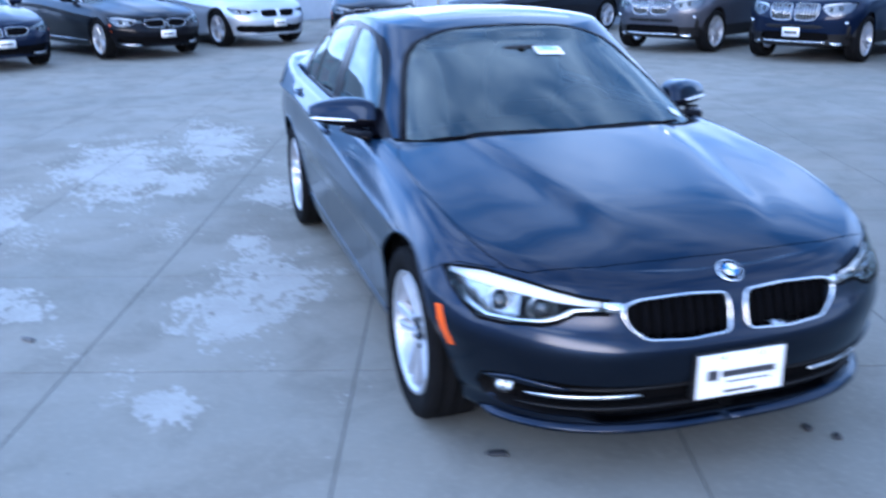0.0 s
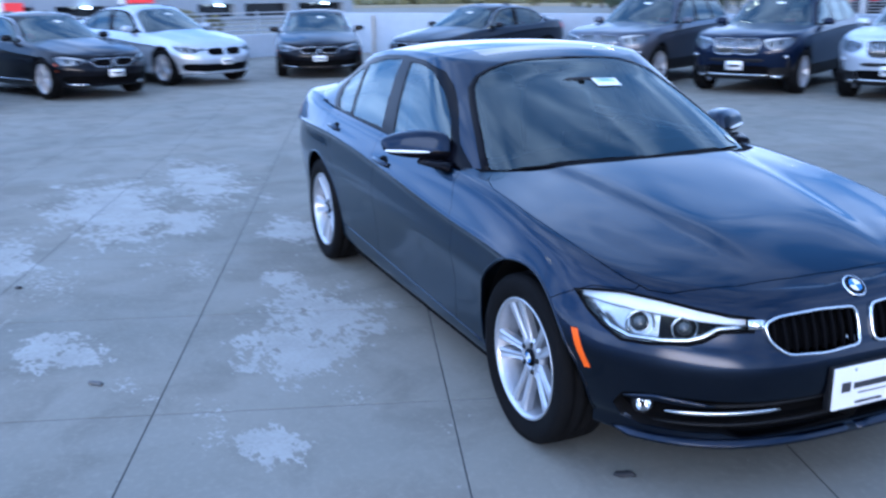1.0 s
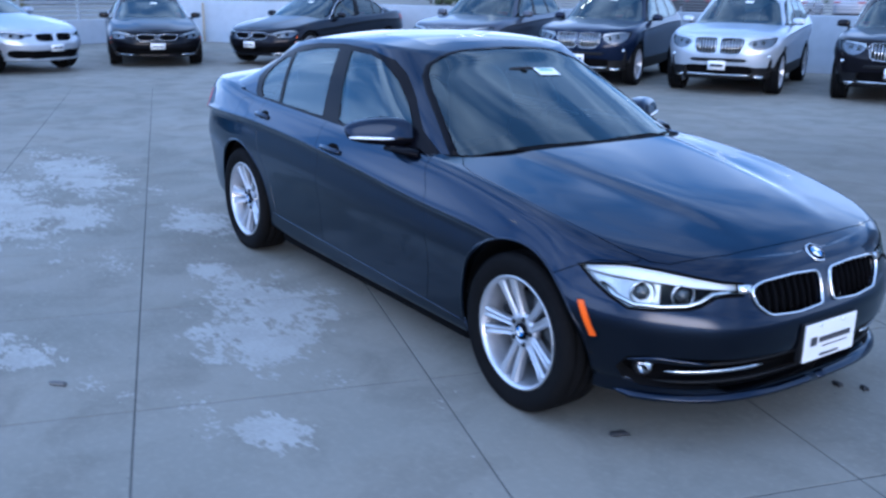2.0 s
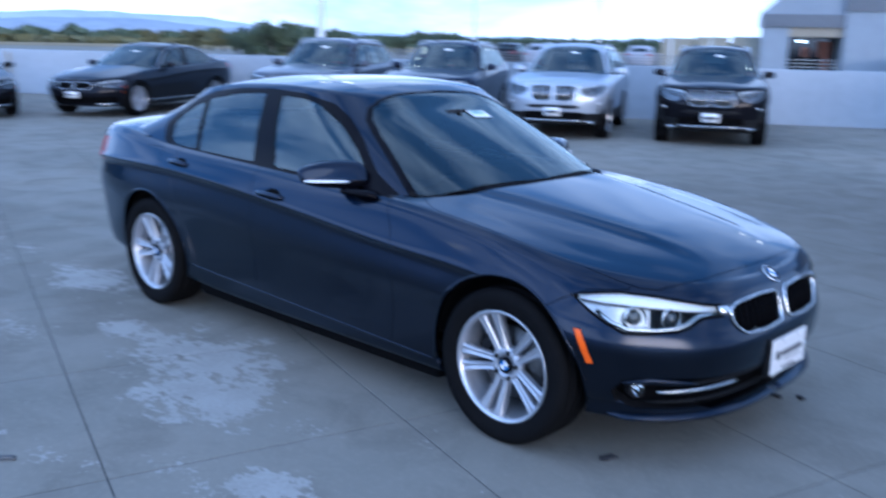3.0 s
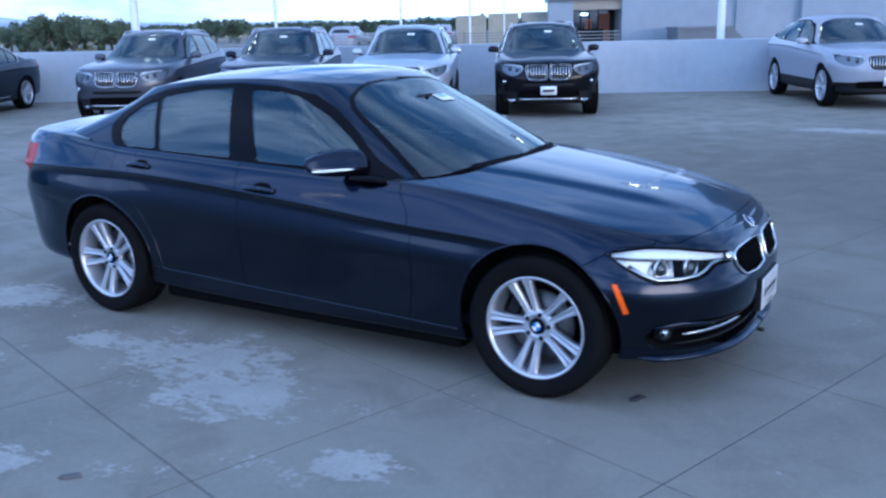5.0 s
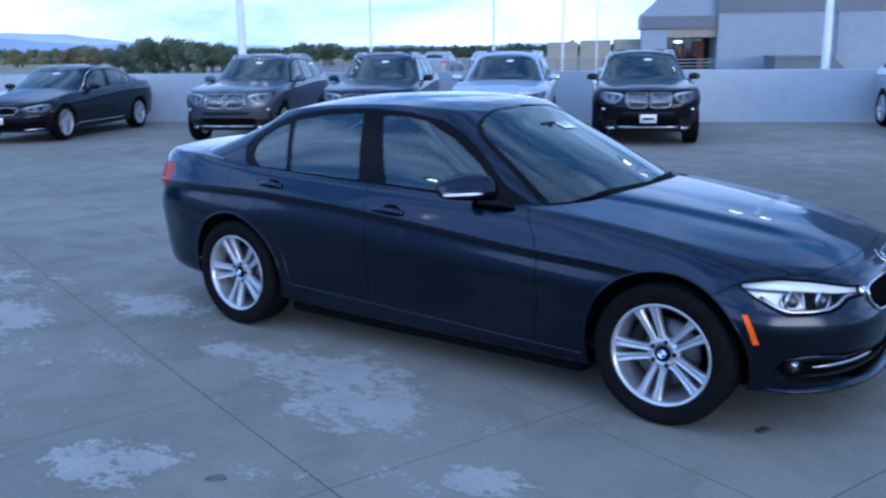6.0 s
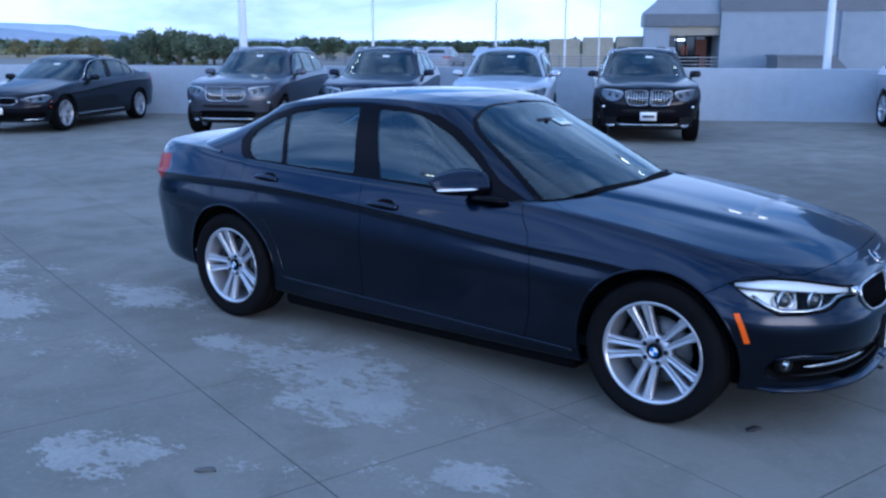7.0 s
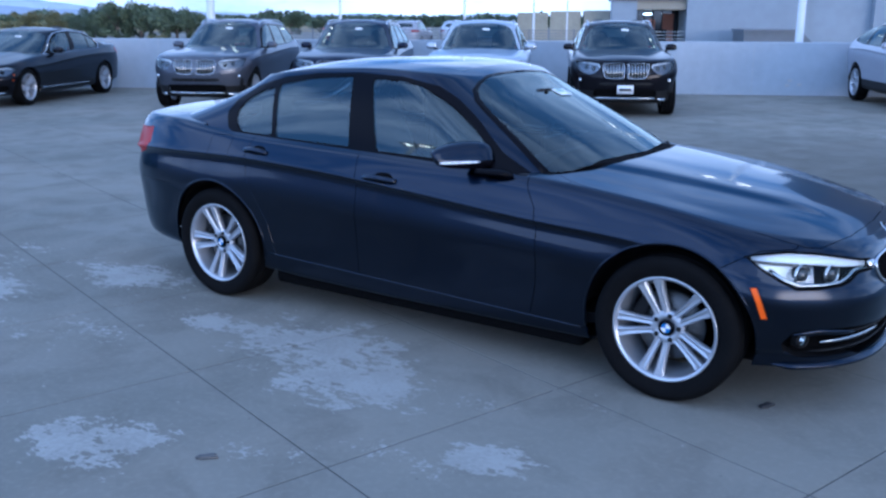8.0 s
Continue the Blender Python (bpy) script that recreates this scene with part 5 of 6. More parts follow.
    cabin = box(-1.5, 0.9, -0.70, 0.70, 0.30, 0.88, 0.05)
    me = from_bm("cabin_interior", cabin, CABIN)
    part("cabin_interior", me, None, car, "dark cabin interior", Matrix.Diagonal((s[0], s[1], high, 1)))
    for y in (0.37, -0.37):
        st = new("front_seat")
        st.parent = car
        st.matrix_basis = pose(-0.13, y, 0.56 * high) @ Matrix.Diagonal((1, 1, high, 1))
        for nm, d in zip(("backrest", "headrest"), seat_data()[1:]):
            part(nm, d, SEAT, st)
    V, F = [], []
    for i in range(3):
        for j in range(3):
            p, n = on(ctree, TOP, 0.31 + 0.06 * i / 2, 0.02 + 0.13 * j / 2)
            V.append((p.x, p.y, p.z + 0.004))
    F = [(i * 3 + j, i * 3 + j + 1, i * 3 + j + 4, i * 3 + j + 3) for i in range(2) for j in range(2)]
    add("paper_sticker", (V, F), STICKER, "white paper sticker on the windscreen")
    part("underbody", from_bm("underbody", box(-2.0 * s[0], 1.7 * s[0], -0.64, 0.64, 0.19 * high, 0.26 * high), GAP), None, car, "dark underbody")
    for wx in (1.405, -1.405):
        for sd in (1, -1):
            wheel(car, wx * s[0], sd * 0.775 * s[1], wheel_r, sd, wheel_r / 0.331, 1.1, False)
    return car


def plate_box(x, w=0.155, h=0.075, t=0.008, lift=0.0):
    V = [(x + i * t, -w + 2 * w * j, 0.425 + lift - h + 2 * h * k) for i in (0, 1) for j in (0, 1) for k in (0, 1)]
    return V, [(0, 1, 3, 2), (4, 6, 7, 5), (0, 4, 5, 1), (2, 3, 7, 6), (0, 2, 6, 4), (1, 5, 7, 3)]


PAINTS = {m.name for m in (PAINT, PAINT_NAVY, PAINT_BLACK, PAINT_BROWN, PAINT_DGREY, PAINT_SGREY, PAINT_SILVER, PAINT_WHITE)}


def repaint(car, coat):
    for ob in car.children_recursive:
        for slot in ob.material_slots:
            if slot.material is not None and slot.material.name in PAINTS:
                slot.link = "OBJECT"
                slot.material = coat
    return car


LOT = 27.5                                        # degrees by which the edge of the deck turns from the car
ALONG = Vector((math.cos(radians(LOT)), math.sin(radians(LOT)), 0))
INTO = Vector((ALONG.y, -ALONG.x, 0))             # from the wall towards the middle of the deck
WALL0 = Vector((-4.54, 16.49, 0))


def lot(s, q, z=0.0):
    """A place by its way along the wall, its way off the wall, and its height."""
    return WALL0 + ALONG * s + INTO * q + Vector((0, 0, z))


def stand(p, heading):
    return pose(p.x, p.y, 0, 0, 0, heading)


FACING = LOT - 90
suv_size = (1.005, 1.038, 1.0, True)
suv = parked_car("sport_utility_car", WAGON, suv_size, 0.368, True, "dark brown sport utility car with chrome grille facing the deck", strip=True)
repaint(suv, PAINT_BROWN)
suv.matrix_basis = stand(lot(-1.98, 3.55), FACING)
for at, coat, words, turn in ((-4.63, PAINT_SILVER, "silver sport utility car parked with its back to the wall", 0), (-7.15, PAINT_NAVY, "navy blue sport utility car parked with its back to the wall", 2),
                              (-9.78, PAINT_SGREY, "grey sport utility car parked beside a dark saloon", 1)):
    c = repaint(copy_thing(suv, stand(lot(at, 3.55), FACING + turn)), coat)
    c["label"] = words
    if coat is PAINT_SGREY:
        for ob in [o for o in c.children_recursive if o.name.startswith(("dealer_plate", "lettering_bar"))]:
            bpy.data.objects.remove(ob)
big = parked_car("luxury_saloon", SALOON | dict(res=0.5), (1.135, 1.05, 1.03), 0.355, False, "long dark grey saloon car parked by the white wall")
repaint(big, PAINT_DGREY)
big.matrix_basis = stand(lot(-14.36, 3.38), FACING + 0.5)
mid = copy_thing(big, stand(Vector((-15.0, -2.5, 0)), LOT))
mid.scale = (0.94, 0.98, 1.0)
repaint(mid, PAINT_BLACK)
mid["label"] = "black saloon car parked beside a silver hatchback"
other = copy_thing(big, stand(Vector((-13.75, -5.0, 0)), LOT))
other.scale = (0.94, 0.98, 1.0)
repaint(other, PAINT_NAVY)
other["label"] = "navy blue saloon car at the end of the row"
low = copy_thing(big, stand(Vector((-17.25, 3.4, 0)), -14))
low.scale = (0.96, 1.0, 0.95)
repaint(low, PAINT_BLACK)
low["label"] = "low black coupe facing the deck before the white wall"
hatch = parked_car("hatchback_car", HATCH_LOW, (1.085, 1.05, 1.09), 0.355, False, "pale silver hatchback car parked beside a black saloon")
repaint(hatch, PAINT_SILVER)
hatch.matrix_basis = stand(Vector((-16.7, -0.3, 0)), LOT)
white = parked_car("sport_utility_coupe", FASTBACK, (1.06, 1.09, 1.025, True), 0.39, True, "white sport utility coupe with a sloping roof")
repaint(white, PAINT_WHITE)
white.matrix_basis = stand(Vector((0.42, 16.05, 0)), FACING)
# cars on the far side of the wall
far = random.Random(4)
for at, off, coat, words in ((-11.5, -33, PAINT_WHITE, "white sport utility car on the lot beyond the wall"), (-8.9, -36, PAINT_SILVER, "silver sport utility car on the lot beyond the wall"),
                             (-6.4, -40, PAINT_WHITE, "white sport utility car on the lot beyond the wall"), (-14.5, -38, PAINT_DGREY, "dark grey sport utility car on the lot beyond the wall"),
                             (-17.6, -42, PAINT_BLACK, "black sport utility car on the lot beyond the wall")):
    c = repaint(copy_thing(suv, stand(lot(at, off), FACING + 180 + far.uniform(-8, 8))), coat)
    c["label"] = words
    c["group"] = "cars beyond the wall"

# ---- the roof deck ----
def concrete(name, tone, film=True):
    """Worn grey concrete with stains, pores, flakes of a pale film and broad painted dimness; laid out by place in the
    world.
    """
    m = bpy.data.materials.new(name)
    m.use_nodes = True
    t = m.node_tree
    b = t.nodes["Principled BSDF"]
    L = t.links.new
    pos = t.nodes.new("ShaderNodeNewGeometry").outputs["Position"]

    def tex(scale, detail=5, rough=0.55, dist=0.0):
        n = t.nodes.new("ShaderNodeTexNoise")
        n.inputs["Scale"].default_value, n.inputs["Detail"].default_value = scale, detail
        n.inputs["Roughness"].default_value, n.inputs["Distortion"].default_value = rough, dist
        L(pos, n.inputs["Vector"])
        return n.outputs[0]

    def op(kind, a, c, d=None):
        n = t.nodes.new("ShaderNodeMath")
        n.operation = kind
        for i, v in enumerate((a, c, d)):
            if v is None:
                continue
            if isinstance(v, (int, float)):
                n.inputs[i].default_value = v
            else:
                L(v, n.inputs[i])
        return n.outputs[0]

    def span(v, a, c, lo, hi):
        n = t.nodes.new("ShaderNodeMapRange")
        n.interpolation_type = "SMOOTHSTEP"
        for k, x in (("From Min", a), ("From Max", c), ("To Min", lo), ("To Max", hi)):
            n.inputs[k].default_value = x
        L(v, n.inputs["Value"])
        return n.outputs[0]

    def mix(f, a, c):
        n = t.nodes.new("ShaderNodeMixRGB")
        for i, v in enumerate((f, a, c)):
            if isinstance(v, tuple):
                n.inputs[i].default_value = v
            elif isinstance(v, float):
                n.inputs[i].default_value = v
            else:
                L(v, n.inputs[i])
        return n.outputs[0]

    c3 = lambda k, warm=1.0: (tone * k * warm * 1.04, tone * k, tone * k * 0.85, 1)
    broad, middle, fine = tex(0.35, 4), tex(2.2, 6, 0.6, 0.6), tex(34, 4)
    col = mix(span(broad, 0.35, 0.68, 0.0, 1.0), c3(0.82, 0.99), c3(1.08, 1.02))
    col = mix(span(tex(0.9, 4, 0.5, 0.8), 0.42, 0.70, 0.0, 0.55), col, (tone * 1.08, tone * 0.98, tone * 0.80, 1))
    col = mix(span(middle, 0.46, 0.68, 0.0, 0.42), col, c3(0.62, 1.04))
    col = mix(span(fine, 0.45, 0.75, 0.0, 0.35), col, c3(1.28))
    # broad ovals painted darker and browner, where the floor mirrors less sky
    weak_sheen = None
    for x, y, rx, ry in ((4.5, 6.0, 7.5, 5.0), (7.5, 0.5, 4.5, 4.0)):
        sub, div, ln = (t.nodes.new("ShaderNodeVectorMath") for _ in range(3))
        sub.operation, div.operation, ln.operation = "SUBTRACT", "DIVIDE", "LENGTH"
        sub.inputs[1].default_value, div.inputs[1].default_value = (x, y, 0), (rx, ry, 1)
        L(pos, sub.inputs[0])
        L(sub.outputs[0], div.inputs[0])
        L(div.outputs[0], ln.inputs[0])
        v = op("SUBTRACT", 1.0, ln.outputs["Value"])
        weak_sheen = v if weak_sheen is None else op("MAXIMUM", weak_sheen, v)
    weak_sheen = op("ADD", weak_sheen, op("MULTIPLY", op("SUBTRACT", tex(0.5, 3, 0.5, 0.4), 0.5), 0.6))
    col = mix(span(weak_sheen, -0.2, 0.5, 0.0, 0.75), col, (tone * 0.56, tone * 0.52, tone * 0.43, 1))
    sp = t.nodes.new("ShaderNodeTexVoronoi")
    sp.inputs["Scale"].default_value = 7.0
    L(pos, sp.inputs["Vector"])
    col = mix(span(sp.outputs["Distance"], 0.02, 0.06, 0.5, 0.0), col, c3(0.4))
    if film:
        def spread(spots):
            """How deep a point lies inside the nearest of some oval spots."""
            reach = None
            for x, y, rx, ry in spots:
                sub, div, ln = (t.nodes.new("ShaderNodeVectorMath") for _ in range(3))
                sub.operation, div.operation, ln.operation = "SUBTRACT", "DIVIDE", "LENGTH"
                sub.inputs[1].default_value, div.inputs[1].default_value = (x, y, 0), (rx, ry, 1)
                L(pos, sub.inputs[0])
                L(sub.outputs[0], div.inputs[0])
                L(div.outputs[0], ln.inputs[0])
                v = op("SUBTRACT", 1.0, ln.outputs["Value"])
                reach = v if reach is None else op("MAXIMUM", reach, v)
            return reach

        reach = spread(((-0.50, -2.60, 0.22, 0.15), (-0.22, -2.44, 0.17, 0.20), (-0.34, -2.62, 0.28, 0.13), (-0.32, -1.20, 0.55, 0.34), (-1.05, -1.25, 0.36, 0.15), (0.12, -1.46, 0.42, 0.30), (1.06, -1.78, 0.20, 0.12), (-3.6, -2.1, 1.5, 0.55), (-4.5, -1.2, 1.3, 0.4), (-2.3, -2.9, 0.7, 0.3), (-2.9, -1.6, 0.5, 0.25), (-1.0, -3.1, 0.35, 0.3), (-2.2, -0.9, 0.5, 0.25), (1.4, 10.3, 1.2, 0.35), (4.3, 3.3, 0.8, 0.3)))
        specks = op("ADD", spread(((0.24, -2.27, 0.26, 0.15), (0.42, -2.16, 0.17, 0.12), (0.66, -1.98, 0.28, 0.15), (0.92, -1.98, 0.26, 0.12), (-0.42, -1.62, 0.14, 0.08), (-1.6, -2.6, 0.7, 0.45), (-1.5, -1.7, 0.6, 0.25), (0.75, -1.35, 0.3, 0.14))), op("MULTIPLY", op("SUBTRACT", tex(30, 5, 0.7, 0.5), 0.5), 5.0))
        reach = op("MAXIMUM", reach, -0.62)
        swept = t.nodes.new("ShaderNodeMapping")
        swept.inputs["Rotation"].default_value, swept.inputs["Scale"].default_value = (0, 0, radians(-36)), (1.0, 2.6, 1.0)
        L(pos, swept.inputs["Vector"])
        brushed = t.nodes.new("ShaderNodeTexNoise")
        brushed.inputs["Scale"].default_value, brushed.inputs["Detail"].default_value, brushed.inputs["Roughness"].default_value = 9.0, 6, 0.72
        L(swept.outputs[0], brushed.inputs["Vector"])
        flake = op("ADD", op("MULTIPLY", op("SUBTRACT", tex(3.4, 5, 0.65, 0.5), 0.5), 3.0), op("MULTIPLY", op("SUBTRACT", brushed.outputs[0], 0.5), 3.0))
        flake = op("ADD", flake, op("MULTIPLY", op("SUBTRACT", tex(26, 4, 0.7), 0.5), 1.5))
        edge = op("ADD", reach, flake)
        mask = op("MULTIPLY", span(edge, 0.26, 0.33, 0.0, 1.0), span(op("ADD", tex(46, 4), tex(5.0, 4)), 0.8, 1.2, 0.62, 1.0))
        mask = op("MAXIMUM", mask, span(specks, 0.95, 1.1, 0.0, 0.85))
        col = mix(mask, col, (tone * 1.68, tone * 1.63, tone * 1.50, 1))
    L(col, b.inputs["Base Color"])
    L(span(middle, 0.3, 0.7, 0.62, 0.88), b.inputs["Roughness"])
    b.inputs["Specular IOR Level"].default_value = 0.22
    bp = t.nodes.new("ShaderNodeBump")
    bp.inputs["Strength"].default_value, bp.inputs["Distance"].default_value = 0.35, 0.004
    h = op("ADD", op("MULTIPLY", fine, 0.6), op("MULTIPLY", tex(160, 3), 0.5))
    L(h, bp.inputs["Height"])
    L(bp.outputs[0], b.inputs["Normal"])
    return m


CONCRETE = concrete("worn_deck_concrete", 0.212)
JOINT = material("dark_joint_filler", (0.05, 0.05, 0.048), 0.9, vary=0.3, scale=3)
WALLPAINT = material("white_painted_concrete", (0.39, 0.435, 0.49), 0.75, vary=0.07, scale=0.6, bump=0.1, bump_scale=40)


PATCHGREY = material("grey_repair_mortar", (0.45, 0.45, 0.45), 0.85, vary=0.2, scale=8)


def quad(x0, x1, y0, y1, z):
    return [(x0, y0, z), (x1, y0, z), (x1, y1, z), (x0, y1, z)], [(0, 1, 2, 3)]


ground = tagged(part("ground", quad(-4500, 4500, -4500, 4500, -0.010), CONCRETE), "worn grey concrete deck with pale flaking film", "ground", kind="structure")

# low walls round the deck
def wall(name, a, b, height, thick, label, cap=True):
    d = (b - a)
    n = d.length
    bm = box(0, n, 0, thick, -0.02, height, 0.015)
    ob = part(name, from_bm(name, bm, WALLPAINT))
    ob.matrix_basis = pose(a.x, a.y, 0, 0, 0, math.degrees(math.atan2(d.y, d.x)))
    return tagged(ob, label, "wall", kind="structure")


wall("wall_north", lot(-22.6, 0), lot(30, 0), 1.19, 0.22, "low white painted concrete parapet wall")
wall("wall_west", lot(-22.6, 26), lot(-22.6, 0.0), 0.64, 0.22, "low white painted concrete kerb wall")
# pour joints and patched spots on the parapet
for s in (-18.2, -12.9, -6.4, -0.9, 1.35, 5.2, 9.0):
    j = part("wall_joint", from_bm("wall_joint", box(-0.004, 0.004, -0.003, 0.0, 0.02, 1.17), PATCHGREY))
    p = lot(s, 0.0)
    j.matrix_basis = pose(p.x, p.y, 0, 0, 0, LOT)
    tagged(j, "dark vertical joint in the parapet", "joint", kind="structure")
for s, z in ((2.15, 0.22), (2.42, 0.24), (2.2, 0.33)):
    j = part("wall_patch", from_bm("wall_patch", box(-0.05, 0.05, -0.006, 0.0, z - 0.03, z + 0.03, 0.002), PATCHGREY))
    p = lot(s, 0.0)
    j.matrix_basis = pose(p.x, p.y, 0, 0, 0, LOT)
    tagged(j, "small grey repair patch on the parapet", "patch", kind="structure")

STEEL = material("galvanised_steel", (0.42, 0.44, 0.46), 0.45, 0.8, vary=0.12, scale=4)
POLE = material("white_painted_steel", (0.68, 0.70, 0.72), 0.4, vary=0.06, scale=3)
LAMP = material("lit_lamp_glass", (1.0, 0.88, 0.66), 0.4, emit=22.0)


def railing(name, a, b, z0, label):
    """Posts with horizontal bars on a wall."""
    d = b - a
    n = d.length
    r = tagged(new(name), label, "railing")
    r.matrix_basis = pose(a.x, a.y, z0, 0, 0, math.degrees(math.atan2(d.y, d.x)))
    bars = 5
    for i in range(bars):
        z = 0.10 + i * 0.125
        part("bar", from_bm("bar", box(0, n, 0.10, 0.13, z, z + 0.035, 0.008), STEEL), None, r)
    me = from_bm("post", box(-0.03, 0.03, 0.08, 0.14, 0, 0.66, 0.008), STEEL)
    for i in range(int(n / 1.9) + 1):
        part("post", me, None, r, pos=pose(min(n, i * 1.9), 0, 0))
    return r


railing("west_railing", lot(-22.6, 24), lot(-22.6, 0.4), 0.64, "grey steel railing on the low wall")


def lamp_post(p, height, base, r, label):
    """A tapered pole with two lit heads."""
    o = tagged(new("lamp_post"), label, "lamp post", "lamp posts")
    o.matrix_basis = pose(p.x, p.y, 0, 0, 0, LOT)
    part("pole", to_mesh("pole", lathe([(r, base), (r * 0.95, base + 0.5), (r * 0.55, height), (0.0, height)][::-1], 20, "Z"), POLE), None, o)
    part("base_plate", from_bm("base_plate", box(-r * 1.6, r * 1.6, -r * 1.6, r * 1.6, base - 0.02, base + 0.05, 0.01), POLE), None, o)
    for sd in (-1, 1):
        h = part("lamp_head", from_bm("lamp_head", box(0.12 * sd - 0.08, 0.12 * sd + 0.62 * sd + 0.08 * sd, -0.16, 0.16, height - 0.12, height, 0.03), POLE), None, o)
        part("lamp_glass", from_bm("lamp_glass", box(sd * 0.44 - 0.16, sd * 0.44 + 0.16, -0.11, 0.11, height - 0.128, height - 0.118), LAMP), None, h)
    return o


lamp_post(Vector((-9.1, -12.7, 0)), 7.9, 0.0, 0.10, "white lamp post standing on the open deck")
lamp_post(lot(2.42, -0.40), 7.2, 0.0, 0.10, "white lamp post standing behind the parapet wall")
lamp_post(lot(-11.66, -0.40), 7.2, 0.0, 0.115, "white lamp post standing behind the parapet wall")
for s, q, r in ((-15.15, -30, 0.09), (-8.1, -30, 0.08), (-4.3, -32, 0.07), (-2.2, -44, 0.06)):
    lamp_post(lot(s, q), 9.0, 0.0, r, "slim lamp post on the lot beyond the wall")
tagged(part("pipe", to_mesh("pipe", ([tuple(Vector(v) + lot(-20.9, 0.10)) for v in lathe([(0.0, 1.12), (0.035, 1.12), (0.035, 0.0)], 12, "Z")[0]], lathe([(0.0, 1.12), (0.035, 1.12), (0.035, 0.0)], 12, "Z")[1]), material("rusty_pipe", (0.33, 0.27, 0.18), 0.6, vary=0.2, scale=8))), "rusty yellowish pipe standing at the wall", "pipe")

# ---- beyond the wall ----
STUCCO = material("white_stucco", (0.27, 0.31, 0.355), 0.85, vary=0.06, scale=0.3, bump=0.1, bump_scale=30)
GREYBAND = material("grey_metal_cladding", (0.12, 0.135, 0.155), 0.45, vary=0.08, scale=0.6)
TOWER = material("dark_grey_tower_cladding", (0.07, 0.075, 0.085), 0.6, vary=0.1, scale=0.4)
BEIGE = material("beige_sheet_steel", (0.34, 0.32, 0.25), 0.55, vary=0.12, scale=0.8)
DARKGLASS = material("dark_office_glass", (0.012, 0.014, 0.018), 0.06, coat=0.5)
TANSTONE = material("tan_lintel_panel", (0.30, 0.27, 0.21), 0.7, vary=0.1, scale=1.0)
WARM = material("warm_lit_interior", (0.22, 0.09, 0.06), 0.6, emit=0.12)
COOL = material("cool_lit_lamp", (0.85, 0.95, 1.0), 0.5, emit=6.0)
REDSIGN = material("red_sign_panel", (0.55, 0.035, 0.04), 0.35, vary=0.05, scale=2, emit=0.5)


def block(parent, name, s0, s1, q0, q1, z0, z1, mat, label="", bevel=0.0):
    """A box laid out along the wall's directions."""
    me = from_bm(name, box(s0, s1, -q1, -q0, z0, z1, bevel), mat)
    return part(name, me, None, parent, label)


def placed(name, label, category, size=1.0):
    """A thing laid out along the wall; with a size it is drawn out from a point over the deck."""
    o = tagged(new(name), label, category)
    hub = lot(-2.9, 22.0, 1.65)
    o.matrix_basis = Matrix.Translation(hub) @ Matrix.Diagonal((size, size, size, 1)) @ Matrix.Translation(-hub) @ pose(WALL0.x, WALL0.y, 0, 0, 0, LOT)
    return o


FAR = 1.6


# white showroom building, well behind the wall
def prism(parent, name, outline, q0, q1, mat, label=""):
    """An outline drawn along the wall and up, with a depth."""
    bm = bmesh.new()
    front = [bm.verts.new((a, -q1, z)) for a, z in outline]
    rear = [bm.verts.new((a, -q0, z)) for a, z in outline]
    n = len(outline)
    bm.faces.new(front)
    bm.faces.new(rear[::-1])
    for i in range(n):
        bm.faces.new((front[i], rear[i], rear[(i + 1) % n], front[(i + 1) % n]))
    return part(name, from_bm(name, bm, mat), None, parent, label)


b = placed("showroom_building", "tall white stucco building with grey bands and a recessed entrance", "building", FAR)
block(b, "main_wall", 3.58, 12.4, -44, -26, 0, 3.42, STUCCO)
block(b, "main_band", 3.52, 12.4, -44, -25.93, 3.42, 4.7, GREYBAND, "grey cladding band")
block(b, "side_wall", 12.4, 40, -44, -25.6, 0, 3.42, STUCCO)
block(b, "side_band", 12.4, 40, -44, -25.53, 3.42, 4.7, GREYBAND, "grey cladding band")
block(b, "tower_wall", 17.2, 44, -46, -30, 4.7, 13.0, TOWER, "tall dark clad block of the building")
block(b, "tower_top", 19.0, 44, -46, -30, 13.0, 18.5, TOWER)
block(b, "wall_fin", 9.22, 9.36, -26, -25.8, 0, 3.42, STUCCO)
block(b, "entrance_wall_low", -0.12, 3.58, -30, -27.0, 0, 0.35, STUCCO)
block(b, "entrance_pier", -0.12, 1.13, -27.4, -26.2, 0.35, 2.66, STUCCO)
block(b, "lintel", 1.13, 3.58, -29.2, -26.25, 2.24, 2.68, TANSTONE, "tan panel over the entrance")
block(b, "entrance_band", -0.16, 3.56, -29.2, -26.1, 2.68, 3.28, GREYBAND, "grey cladding band")
prism(b, "entrance_upper", ((-0.12, 3.28), (3.58, 3.28), (3.58, 4.6), (1.1, 4.6), (0.5, 3.95), (-0.12, 3.42)), -29.2, -26.25, STUCCO)
block(b, "entrance_back", 1.13, 3.58, -30, -29.0, 0.35, 2.24, DARKGLASS, "dark glazing behind the entrance")
block(b, "lit_panel", 2.75, 3.3, -28.99, -28.9, 0.35, 2.05, WARM, "warm lit panel inside the entrance")
block(b, "lit_panel", 2.0, 2.35, -28.99, -28.9, 0.35, 1.75, WARM, "warm lit panel inside the entrance")
block(b, "interior_lamp", 1.7, 2.1, -28.9, -28.5, 2.0, 2.07, COOL, "lit ceiling lamp")
block(b, "counter", 1.5, 2.9, -28.6, -28.2, 0.35, 1.25, TRIM)
for s in (1.5, 1.95, 2.4):
    block(b, "mullion", s, s + 0.06, -26.6, -26.5, 0.35, 2.24, TRIM)
